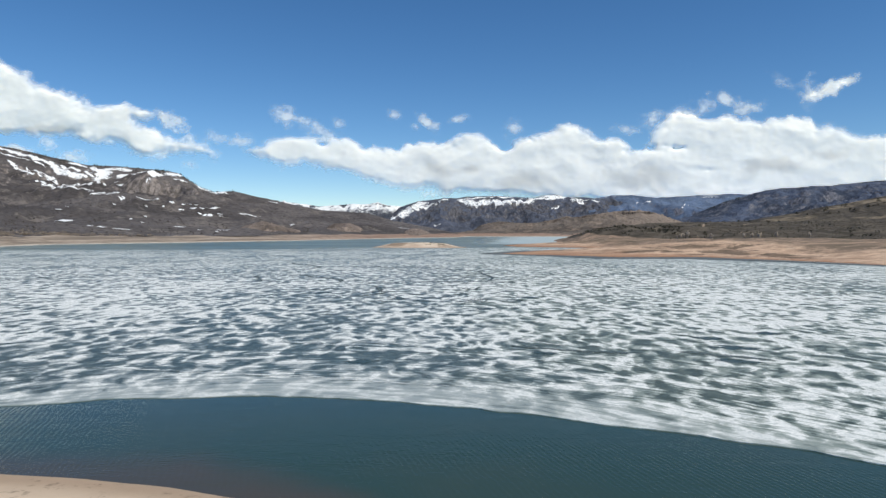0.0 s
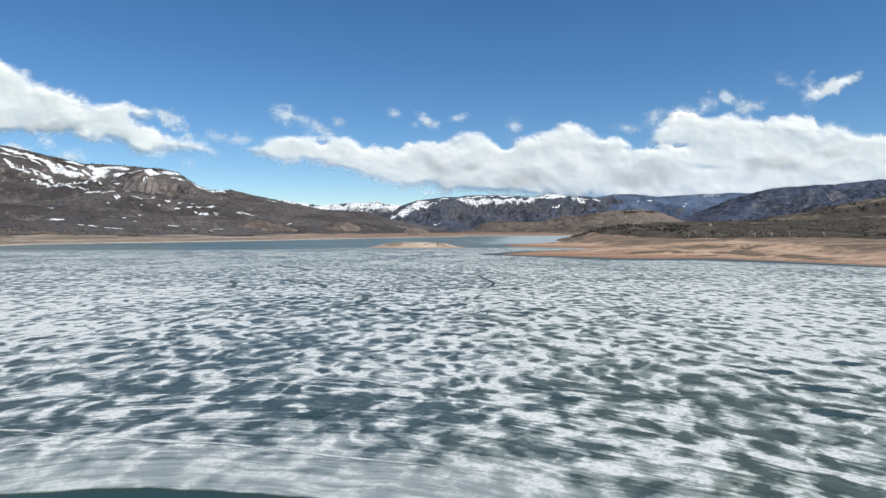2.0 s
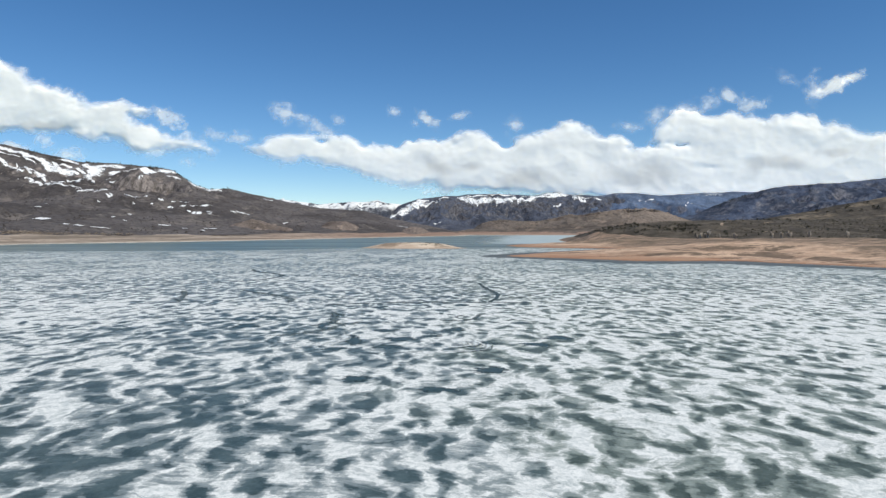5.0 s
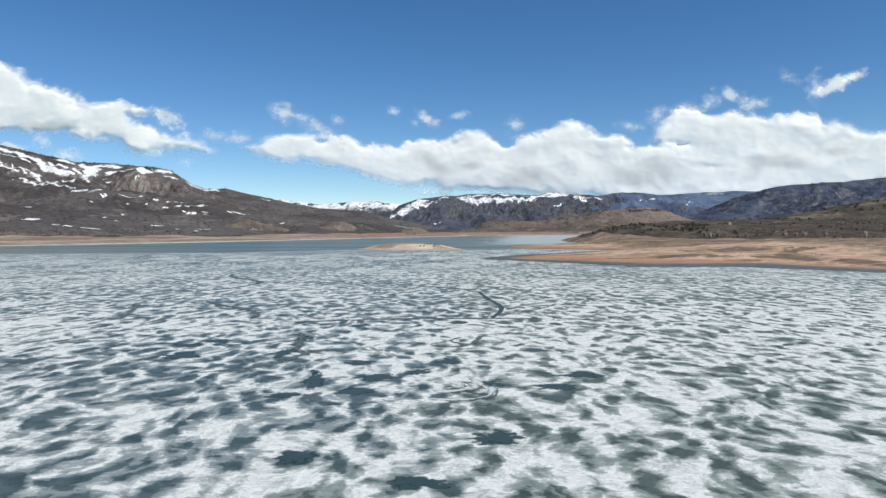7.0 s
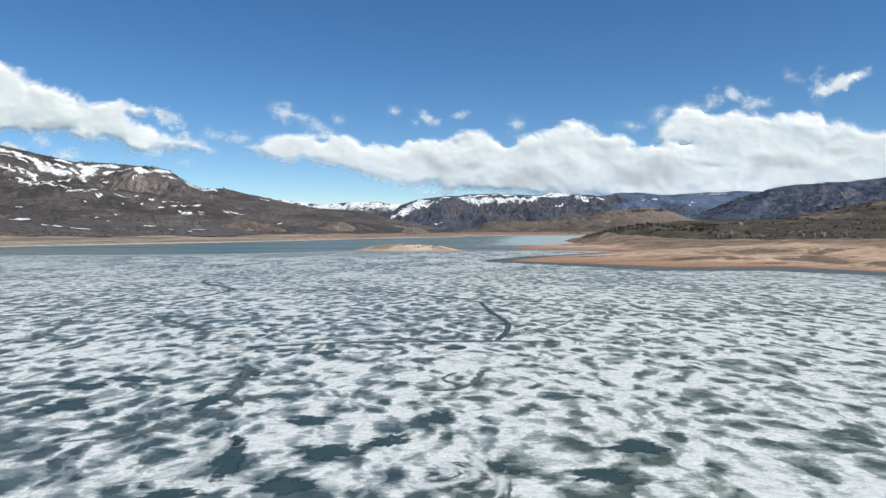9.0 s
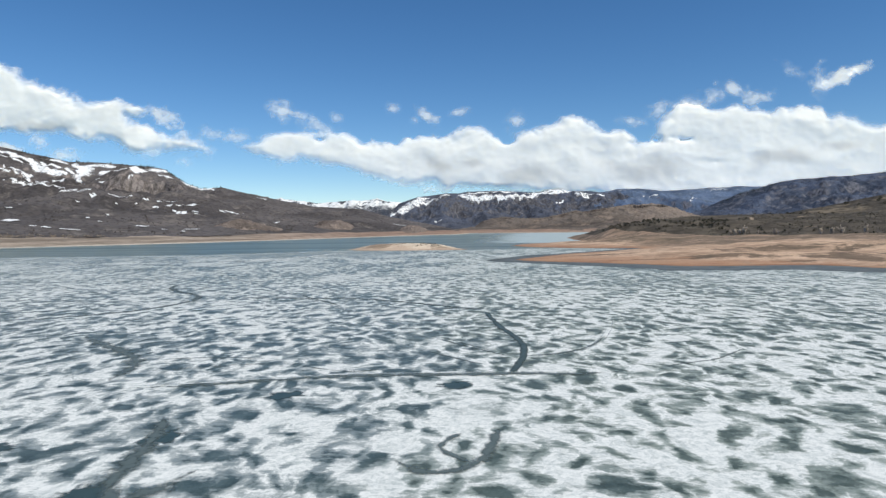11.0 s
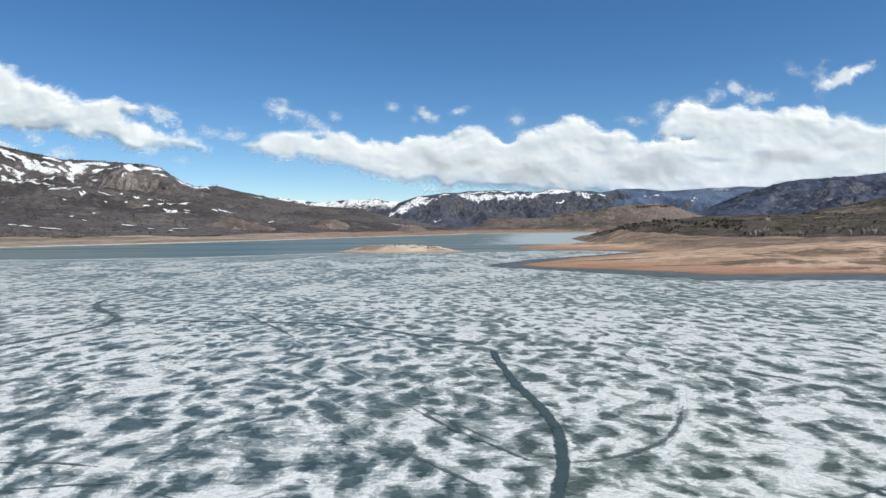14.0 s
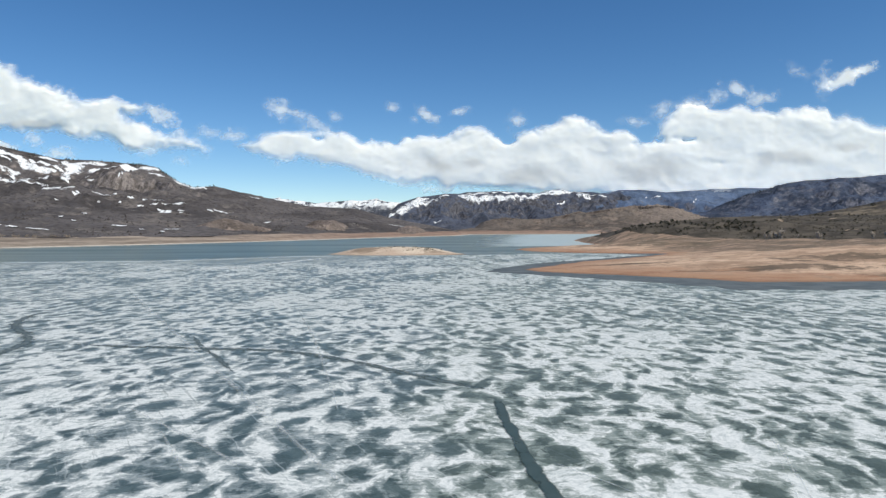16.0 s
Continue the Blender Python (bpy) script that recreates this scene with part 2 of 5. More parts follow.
def shore_material():
    """The peninsula: red soil at the waterline, pale sand above it, grey stubble on the terrace, sagebrush on the knoll."""
    k = Mat("tan_red_shore_soil")
    x, y, z = k.split(k.pos)
    g = k.noise(k.pos, 0.35, 5, 0.65)
    wide = k.noise(k.place(k.pos, (0.35, 1, 1), 6), 0.03, 6, 0.65)
    band = k.noise(k.place(k.pos, (0.4, 1.0, 1), -5), 0.06, 7, 0.72)
    sand, red, dry = (0.68, 0.478, 0.338), (0.34, 0.175, 0.105), (0.215, 0.16, 0.115)
    c = k.mix(k.step(band, 0.46, 0.62, 0.0, 0.7), sand, (0.40, 0.265, 0.18))
    thin = k.noise(k.place(k.pos, (0.22, 1.4, 1), 4), 0.16, 6, 0.7)
    c = k.mix(k.step(thin, 0.5, 0.6, 0.0, 0.5), c, (0.26, 0.165, 0.11))
    c = k.mix(k.step(thin, 0.42, 0.33, 0.0, 0.5), c, (0.70, 0.54, 0.40))
    mid = k.noise(k.place(k.pos, (0.55, 1.0, 1), 12), 0.14, 7, 0.74)
    c = k.mix(k.step(mid, 0.52, 0.62, 0.0, 0.5), c, (0.27, 0.185, 0.125))
    c = k.mix(k.step(mid, 0.45, 0.36, 0.0, 0.6), c, (0.72, 0.555, 0.415))
    shred = k.noise(k.place(k.pos, (0.8, 0.7, 1), -20), 0.07, 9, 0.74)
    c = k.mix(k.step(shred, 0.53, 0.62, 0.0, 0.5), c, (0.30, 0.2, 0.135))
    c = k.mix(k.step(shred, 0.44, 0.34, 0.0, 0.55), c, (0.76, 0.59, 0.44))
    # stubble over the terrace, with paler sand left between
    line = k.math("MULTIPLY_ADD", x, 1.8, y)
    over = k.step(k.math("MULTIPLY_ADD", k.math("SUBTRACT", wide, 0.5), 150.0, k.math("MULTIPLY_ADD", k.math("SUBTRACT", shred, 0.5), 190.0, line)), 815, 850)
    bend = k.math("MULTIPLY_ADD", x, 3.0, y)
    over = k.math("MAXIMUM", over, k.step(k.math("MULTIPLY_ADD", k.math("SUBTRACT", shred, 0.5), 260.0, bend), 985, 1060))
    stub = k.mix(k.step(band, 0.40, 0.58), (0.40, 0.275, 0.195), dry)
    stub = k.mix(k.step(mid, 0.47, 0.39, 0.0, 0.75), stub, (0.55, 0.4, 0.3))
    stub = k.mix(k.step(k.noise(k.place(k.pos, (0.45, 1.1, 1)), 0.11, 7, 0.74), 0.46, 0.56, 0.0, 0.85), stub, (0.125, 0.105, 0.078))
    stub = k.mix(k.step(shred, 0.42, 0.3, 0.0, 0.8), stub, (0.5, 0.36, 0.27))
    stub = k.mix(k.step(shred, 0.55, 0.64, 0.0, 0.8), stub, (0.10, 0.085, 0.062))
    c = k.mix(k.math("MULTIPLY", over, 0.92), c, stub)
    # dead grass in hollows of the sand
    for cx, cy, rx, ry in ((164, 411, 26, 9), (127, 391, 17, 6), (98, 391, 14, 4), (173, 379, 11, 20), (150, 372, 10, 4), (187, 343, 9, 22), (78, 420, 16, 4)):
        far = k.t.nodes.new("ShaderNodeVectorMath")
        far.operation = "LENGTH"
        k.put(far.inputs[0], k.vmath("MULTIPLY", k.vmath("SUBTRACT", k.pos, (cx, cy, 0.0)), (1.0 / rx, 1.0 / ry, 0.0)))
        c = k.mix(k.step(k.math("MULTIPLY_ADD", k.math("SUBTRACT", shred, 0.5), 6.5, k.math("MULTIPLY_ADD", k.math("SUBTRACT", thin, 0.5), 3.0, far.outputs["Value"])), 1.25, 0.7, 0.0, 0.9), c, k.mix(k.step(mid, 0.4, 0.6), (0.2, 0.14, 0.1), (0.115, 0.09, 0.065)))
    # wet red soil at the foot, reddest round the point
    reach = k.step(x, 80, 190, 2.4, 0.7)
    c = k.mix(k.step(k.math("MULTIPLY_ADD", k.math("SUBTRACT", mid, 0.5), 4.5, k.math("MULTIPLY_ADD", k.math("SUBTRACT", shred, 0.5), 3.0, z)), k.math("MULTIPLY", reach, 0.1), reach, 0.92, 0.0), c, k.mix(k.step(band, 0.4, 0.6), red, (0.46, 0.27, 0.165)))
    sage = k.mix(k.step(k.noise(k.pos, 0.05, 5, 0.65), 0.4, 0.62), (0.05, 0.044, 0.035), (0.12, 0.102, 0.08))
    edge = k.math("MAXIMUM", k.math("MULTIPLY_ADD", x, -1.0, 825.0), k.math("MULTIPLY_ADD", x, -3.0, 1255.0))
    rise = k.math("MULTIPLY_ADD", k.noise(k.pos, 0.09, 5, 0.65), 26.0, k.math("SUBTRACT", y, edge))
    c = k.mix(k.math("MULTIPLY", k.step(rise, 10, 16), k.step(z, 5.0, 6.5)), c, sage)
    c = k.mix(k.step(z, 0.06, 0.3, 0.6, 0.0), c, (0.24, 0.15, 0.10))
    c = k.mix(k.step(k.noise(k.pos, 0.8, 4, 0.7), 0.56, 0.7, 0.0, 0.5), c, (0.13, 0.1, 0.07))
    c = k.mix(k.math("MULTIPLY", g, 0.4), c, k.mix(0.5, c, (0.12, 0.09, 0.065)))
    k.bump(g, 0.3, 0.5)
    return k.set(colour=c, rough=0.95, spec=0.15)


def bank_material():
    """Drawdown bank: level bands of old waterlines, pale at the foot, redder towards the far end."""
    k = Mat("banded_far_bank")
    x, y, z = k.split(k.pos)
    lines = k.noise(k.place(k.pos, (0.008, 0.008, 0.55)), 1.0, 5, 0.6)
    g = k.noise(k.pos, 0.08, 5, 0.65)
    c = k.mix(k.step(lines, 0.38, 0.6), (0.22, 0.18, 0.142), (0.42, 0.345, 0.278))
    c = k.mix(k.step(k.math("MULTIPLY_ADD", g, 200.0, x), -230, 20, 0.0, 0.6), c, (0.30, 0.175, 0.125))
    c = k.mix(k.step(z, 0.5, 1.3, 0.8, 0.0), c, (0.62, 0.55, 0.47))
    c = k.mix(k.step(g, 0.45, 0.65, 0.0, 0.5), c, (0.16, 0.125, 0.095))
    k.bump(g, 2.0, 0.5)
    return k.set(colour=c, rough=0.95, spec=0.1)


def slope_material(name, scrub, bare, rock, snow_from, snow_to, snow_gain=0.0, patch=0.0, grain=0.02, band=1.0, bare_east=None):
    """Scrub-covered mountainside: two tones of scrub, bare soil, rock on steep faces, snow high up and in drifts."""
    k = Mat(name)
    x, y, z = k.split(k.pos)
    nx, ny, nz = k.split(k.geo.outputs["Normal"])
    big = k.noise(k.pos, grain * 0.25, 5, 0.6)
    mid = k.noise(k.place(k.pos, (1 / band, 1, band)), grain, 6, 0.65)
    dots = k.noise(k.pos, grain * 6, 3, 0.6)
    c = k.mix(k.step(big, 0.38, 0.62), tuple(1.12 * v for v in scrub), tuple(0.55 * v for v in scrub))
    c = k.mix(k.step(mid, 0.49, 0.66), c, bare)
    c = k.mix(k.math("MULTIPLY", k.step(dots, 0.5, 0.62), 0.6), c, tuple(0.4 * v for v in scrub))
    streak = k.noise(k.place(k.pos, (1, 1, 0.2)), grain * 3.5, 5, 0.7)
    joint = k.noise(k.place(k.pos, (1, 1, 0.12)), grain * 8, 4, 0.7)
    stone = k.mix(k.step(streak, 0.38, 0.62), tuple(0.42 * v for v in rock), tuple(1.05 * v for v in rock))
    stone = k.mix(k.step(joint, 0.56, 0.66, 0.0, 0.75), stone, tuple(0.25 * v for v in rock))
    c = k.mix(k.step(nz, 0.80, 0.66), c, stone)
    if bare_east:
        x0, x1, soil = bare_east
        c = k.mix(k.math("MULTIPLY", k.step(k.math("MULTIPLY_ADD", mid, 260.0, x), x0, x1), k.step(dots, 0.62, 0.4, 0.35, 0.85)), c, soil)
    if snow_to > snow_from:
        ragged = k.math("MULTIPLY_ADD", k.math("SUBTRACT", mid, 0.5), 2.2 * (snow_to - snow_from), z)
        white = k.math("MULTIPLY", k.step(ragged, snow_from, snow_to), k.step(nz, 0.62, 0.82), clamp=True)
        white = k.math("MULTIPLY", white, k.step(k.noise(k.place(k.pos, (1, 0.6, 1), 25), grain * 0.7, 5, 0.65), 0.50 - snow_gain, 0.58 - snow_gain))
        c = k.mix(white, c, (0.86, 0.87, 0.87))
    if patch:
        drift = k.noise(k.place(k.pos, (0.4, 1.3, 1)), grain * 0.8, 4, 0.55)
        c = k.mix(k.math("MULTIPLY", k.step(drift, 0.72 - patch, 0.735 - patch), k.step(z, 12, 30)), c, (0.86, 0.87, 0.87))
    k.bump(k.math("MULTIPLY_ADD", dots, 0.4, mid), 14.0, 0.85)
    return k.set(colour=c, rough=0.95, spec=0.1)


def feathered(name, colour, other, rough, soft, grain=0.8, ragged=1.9):
    """Flat marks on the ice: opaque in the middle, ragged and soft at the rim."""
    k = Mat(name)
    n = k.noise(k.pos, grain, 6, 0.7)
    e = k.math("MULTIPLY_ADD", k.math("SUBTRACT", n, 0.5), ragged, k.attr("rim"))
    k.set(colour=k.mix(k.noise(k.pos, 0.5, 4), colour, other), rough=rough, spec=0.1, alpha=k.step(e, 0.05, 0.05 + soft))
    return k.m


def cloud_material():
    k = Mat("cloud_white")
    d = k.attr("dens")
    p = k.place(k.pos, (1, 0.5, 1.3))
    n = k.noise(p, 0.011, 4, 0.58)
    a = k.step(k.math("MULTIPLY_ADD", k.math("SUBTRACT", n, 0.5), 0.5, d), -0.08, 0.6)
    tr = k.t.nodes.new("ShaderNodeBsdfTransparent")
    df = k.t.nodes.new("ShaderNodeBsdfDiffuse")
    tl = k.t.nodes.new("ShaderNodeBsdfTranslucent")
    grey = k.noise(k.place(k.pos, (1, 0.5, 1.6)), 0.0035, 5, 0.6)
    # Shading of the billows is mixed into the body colour as grey noise.
    body = k.mix(k.step(grey, 0.36, 0.6), (0.9, 0.84, 0.765), (1.0, 0.925, 0.835))
    lump = k.noise(k.place(k.pos, (1, 0.5, 1.4)), 0.009, 6, 0.62)
    body = k.mix(k.step(lump, 0.42, 0.62, 0.0, 0.75), body, (0.81, 0.765, 0.71))
    # Shade of the grey bases, painted in by a vertex mask.
    body = k.mix(k.math("MULTIPLY", k.attr("grey_shade"), 0.75), body, (0.64, 0.595, 0.545))
    k.put(df.inputs[0], body)
    k.put(tl.inputs[0], body)
    m1 = k.t.nodes.new("ShaderNodeAddShader")
    m2 = k.t.nodes.new("ShaderNodeMixShader")
    for s, v in ((m1.inputs[0], df.outputs[0]), (m1.inputs[1], tl.outputs[0]), (m2.inputs[0], a), (m2.inputs[1], tr.outputs[0]),
                 (m2.inputs[2], m1.outputs[0]), (k.out.inputs[0], m2.outputs[0])):
        k.t.links.new(v, s)
    return k.m


def plain(name, a, b, scale, rough=0.9):
    k = Mat(name)
    n = k.noise(k.pos, scale, 5, 0.6)
    k.bump(n, 0.05, 0.5)
    return k.set(colour=k.mix(k.step(n, 0.35, 0.65), a, b), rough=rough, spec=0.15)


ICE, WATER, CLOUD = ice_material(), water_material(), cloud_material()
SHORE = shore_material()
BEACH = soil_material("pale_beach_sand", ((0.74, 0.6, 0.46), (0.68, 0.53, 0.39), (0.58, 0.46, 0.34)))
DARK_ICE = feathered("dark_wet_ice", (0.024, 0.054, 0.06), (0.06, 0.094, 0.096), 0.4, 0.9, 0.9, 3.2)
LEAD = feathered("dark_open_lead", (0.036, 0.066, 0.068), (0.085, 0.115, 0.113), 0.45, 0.8, 0.8, 2.4)
SCRATCH = feathered("faint_ice_scratch", (0.74, 0.77, 0.77), (0.6, 0.64, 0.64), 0.7, 2.6, 0.9, 3.6)
SHELF = feathered("pale_shelf_ice", (0.66, 0.71, 0.71), (0.5, 0.56, 0.56), 0.7, 1.4, 0.06, 2.2)
OLD_CRACK = feathered("refrozen_crack_ice", (0.08, 0.11, 0.11), (0.14, 0.175, 0.175), 0.5, 0.95, 0.7, 2.8)
WHITE_ICE = feathered("white_refrozen_ridge", (0.74, 0.77, 0.76), (0.55, 0.6, 0.6), 0.7, 1.0, 0.5, 3.0)
ISLET_SOIL = soil_material("pale_islet_sand", ((0.74, 0.62, 0.49), (0.6, 0.46, 0.35), (0.24, 0.18, 0.13)))
BANK = bank_material()
SNOW = feathered("old_snow", (0.84, 0.85, 0.86), (0.88, 0.88, 0.87), 0.8, 0.45, 0.1, 3.2)
PATCH_SNOW = feathered("torn_old_snow", (0.82, 0.83, 0.84), (0.88, 0.88, 0.87), 0.8, 0.4, 0.2, 3.4)
FAR_SNOW = feathered("far_old_snow", (0.84, 0.85, 0.86), (0.88, 0.88, 0.87), 0.8, 0.7, 0.07, 3.4)
THIN_ICE = plain("dark_thin_ice", (0.10, 0.117, 0.122), (0.145, 0.165, 0.168), 0.15, 0.7)
DIRT = feathered("pale_dirt", (0.42, 0.33, 0.24), (0.34, 0.26, 0.19), 0.95, 0.5, 0.3)
PALE_ICE = feathered("smooth_pale_ice", (0.34, 0.42, 0.43), (0.50, 0.57, 0.57), 0.5, 0.9, 0.02, 1.5)
SCRUB_L = slope_material("dark_sage_mountainside", (0.128, 0.115, 0.113), (0.19, 0.168, 0.155), (0.32, 0.275, 0.25), 0, 0, 0.0, 0.015)
# Blue haze of distance is mixed into the far ranges' base colours.
SCRUB_F = slope_material("hazed_dark_forest_and_cliffs", (0.092, 0.105, 0.142), (0.132, 0.138, 0.165), (0.155, 0.152, 0.168), 0, 0)
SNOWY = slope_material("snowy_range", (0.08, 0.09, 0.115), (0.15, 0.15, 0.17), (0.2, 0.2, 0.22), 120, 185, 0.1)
SCRUB_B = slope_material("blue_hazed_dark_forest", (0.112, 0.158, 0.252), (0.16, 0.205, 0.29), (0.23, 0.23, 0.265), 255, 330, 0.0)
SCRUB_B2 = slope_material("hazed_dark_ribbed_forest", (0.09, 0.112, 0.165), (0.168, 0.172, 0.2), (0.22, 0.22, 0.25), 0, 0)
BADLAND = slope_material("bare_tan_badland", (0.235, 0.19, 0.163), (0.39, 0.312, 0.262), (0.3, 0.245, 0.21), 0, 0, grain=0.05)
SCRUB_H = slope_material("brown_mesa_scrub", (0.165, 0.138, 0.118), (0.25, 0.196, 0.158), (0.16, 0.125, 0.105), 0, 0, bare_east=(560, 760, (0.30, 0.243, 0.2)))
SCRUB_R = slope_material("dry_sage_hillside", (0.092, 0.08, 0.066), (0.29, 0.235, 0.17), (0.2, 0.16, 0.12), 0, 0, grain=0.018, band=2.2)


# ---- mesh helpers ----
BROW = plain("dark_brow_rock", (0.085, 0.07, 0.062), (0.19, 0.155, 0.132), 0.12)


def mesh_object(name, verts, faces, mat, smooth=True, attrs=None):
    me = bpy.data.meshes.new(name)
    me.from_pydata([tuple(map(float, v)) for v in verts], [], faces)
    me.materials.append(mat)
    if smooth:
        me.shade_smooth()
    for key, values in (attrs or {}).items():
        me.attributes.new(key, "FLOAT", "POINT").data.foreach_set("value", np.asarray(values, dtype=np.float32))
    return new(name, me)


def grid_faces(nu, nv):
    return [(i * nv + j, (i + 1) * nv + j, (i + 1) * nv + j + 1, i * nv + j + 1) for i in range(nu - 1) for j in range(nv - 1)]


def resample(row, n, by_index):
    r = np.array(row, float)
    s = np.arange(len(r), dtype=float) if by_index else np.r_[0, np.cumsum(np.hypot(*np.diff(r[:, :2], axis=0).T))]
    s /= s[-1]
    t = np.linspace(0, 1, n)
    return np.stack([np.interp(t, s, r[:, i]) for i in range(3)], 1)


def landform(name, rows, nu, nv, mat, size, rough, crest_rough=0.12, by_index=False, ease=None, seed=0.0, taper=0.0):
    """A mountainside lofted from its foot to its crest and down behind it, broken up by ridges and gullies."""
    lines = [resample(r, nu, by_index) for r in rows]
    back = lines[-1] + np.array([0, 260, 0])
    back[:, 2] = back[:, 2] * 0.6 - 12
    lines.append(back)
    ease = ease or [1.0] * (len(lines) - 1)
    verts = []
    counts = [max(3, nv // (len(lines) - 1))] * (len(lines) - 2) + [6]
    spans = [(a, t / c) for a, c in enumerate(counts) for t in range(c)] + [(len(lines) - 2, 1.0)]
    top = len(lines) - 2
    tall = max(p[2] for p in lines[top])
    for i in range(nu):
        relief = min(1.0, 0.12 + 1.5 * max(0.0, lines[top][i][2] - lines[0][i][2]) / tall)
        for a, f in spans:
            p, q = lines[a][i], lines[a + 1][i]
            x, y = p[0] + (q[0] - p[0]) * f, p[1] + (q[1] - p[1]) * f
            z = p[2] + (q[2] - p[2]) * f ** ease[a]
            w = (a + f) / top if a < top else max(0.0, 1 - f)
            amp = rough * (4 * w * (1 - w) * (1 - crest_rough) + crest_rough * min(1, 3 * w)) if w < 1 else rough * crest_rough
            n = noise.ridged_multi_fractal((x / size + seed, y / size * 0.6, seed), 1.0, 2.1, 6, 1.0, 2.0)
            n2 = noise.fractal((x / size * 3.1, y / size * 3.1, seed + 4), 0.8, 2.1, 4)
            n3 = noise.ridged_multi_fractal((x / size * 6 + seed, y / size * 4, seed + 2), 1.0, 2.1, 4, 1.0, 2.0)
            z += relief * min(rough * 0.16, 10.5) * (n3 - 1.0) * min(1.0, 8 * w) * min(1.0, 5 * max(0.0, 1 - w) + 0.12)
            z += relief * amp * ((n - 1.05) * 0.8 + n2 * 0.35)
            end = min(i, nu - 1 - i) / (nu * taper) if taper else 1.0
            verts.append((x, y, z if end >= 1 else -3 + (z + 3) * math.sin(end * math.pi / 2)))
    return mesh_object(name, verts, grid_faces(nu, len(spans)), mat)


def signed_distance(px, py, poly):
    """Distance of the points from the outline, above zero inside."""
    pts = np.array(poly, float)
    best, inside = np.full(px.shape, 1e9), np.zeros(px.shape, bool)
    for (ax, ay), (bx, by) in zip(pts, np.roll(pts, -1, 0)):
        t = np.clip(((px - ax) * (bx - ax) + (py - ay) * (by - ay)) / ((bx - ax) ** 2 + (by - ay) ** 2), 0, 1)
        best = np.minimum(best, np.hypot(px - ax - t * (bx - ax), py - ay - t * (by - ay)))
        cross = ((ay > py) != (by > py)) & (px < (bx - ax) * (py - ay) / (by - ay + 1e-12) + ax)
        inside ^= cross
    return np.where(inside, best, -best)


def shore_land(name, poly, xs, ys, profile, mat, bumps, wobble=5.0):
    """Land that rises from its shoreline by a profile of distance and height."""
    gx, gy = np.meshgrid(xs, ys, indexing="ij")
    wob = np.array([[noise.fractal((x / 40, y / 40, 3), 0.9, 2.0, 4) for y in ys] for x in xs])
    d = signed_distance(gx, gy, poly) + wobble * wob
    gz = np.interp(d, [p[0] for p in profile], [p[1] for p in profile])
    ground = np.array([[noise.fractal((x / 55, y / 55, 9), 0.8, 2.1, 5) for y in ys] for x in xs])
    gz = gz + ground * bumps * np.clip(d / 60, 0, 1)
    nu, nv = gx.shape
    verts = np.stack([gx.ravel(), gy.ravel(), gz.ravel()], 1)
    low = d.ravel() < -14
    faces = [f for f in grid_faces(nu, nv) if not all(low[v] for v in f)]
    return mesh_object(name, verts, faces, mat)


def steps(a, b, fine, coarse, lo, hi):
    """Grid lines from a to b, fine between lo and hi."""
    return np.unique(np.r_[np.arange(a, lo, coarse), np.arange(lo, hi, fine), np.arange(hi, b, coarse), b])


# ---- the lake ----
S = 9000
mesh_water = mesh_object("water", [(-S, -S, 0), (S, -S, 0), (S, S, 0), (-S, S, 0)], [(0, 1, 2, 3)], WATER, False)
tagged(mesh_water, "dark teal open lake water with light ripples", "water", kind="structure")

ICE_EDGE = [(-420, -20), (-260, 2), (-150, 27), (-80, 45), (-42, 53), (-33, 55.6), (-20, 56.6), (-9, 55), (-2, 52.8), (6, 49.6),
            (14.6, 45.5), (21.4, 42), (26, 39), (45, 25), (70, 6), (120, -25), (300, -70), (420, 100), (260, 190), (195, 252),
            (160, 303), (127, 335), (84, 337), (70, 358), (48, 382), (22, 408), (31, 432), (51, 463), (90, 503), (124, 538),
            (104, 556), (72, 566), (22, 545), (-30, 548), (-74, 552), (-141, 508), (-213, 500), (-283, 493), (-420, 480)]


def ice_sheet():
    pts = []
    for (ax, ay), (bx, by) in zip(ICE_EDGE, ICE_EDGE[1:] + ICE_EDGE[:1]):
        n = max(1, int(math.hypot(bx - ax, by - ay) / (0.5 if ay < 62 and abs(ax) < 60 else 3)))
        for i in range(n):
            x, y = ax + (bx - ax) * i / n, ay + (by - ay) * i / n
            w = 0.55 if y < 70 else 3.0
            pts.append((x + w * noise.fractal((x / 6, y / 6, 1), 1, 2, 4), y + w * noise.fractal((x / 6, y / 6, 5), 1, 2, 4)))
    bm = bmesh.new()
    top = [bm.verts.new((x, y, 0.07)) for x, y in pts]
    edges = [bm.edges.new((a, b)) for a, b in zip(top, top[1:] + top[:1])]
    bmesh.ops.triangle_fill(bm, use_beauty=False, edges=edges, normal=(0, 0, 1))
    low = [bm.verts.new((x, y, -0.1)) for x, y in pts]
    for i in range(len(top)):
        j = (i + 1) % len(top)
        bm.faces.new((top[i], low[i], low[j], top[j]))
    me = bpy.data.meshes.new("ice_sheet")
    bm.to_mesh(me)
    me.materials.append(ICE)
    return new("ice_sheet", me)


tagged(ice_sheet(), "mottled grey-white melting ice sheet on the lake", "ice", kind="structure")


THIN = [(8, 395), (12, 430), (30, 468), (75, 512), (110, 556), (150, 556), (150, 362), (200, 262), (240, 205), (200, 225), (150, 285), (118, 318), (76, 322), (58, 348), (36, 368)]
thin_ice = mesh_object("thin_ice", [(x, y, 0.035) for x, y in THIN], [tuple(range(len(THIN)))], THIN_ICE, False)
tagged(thin_ice, "dark grey thin wet ice along the shore", "ice", kind="structure")

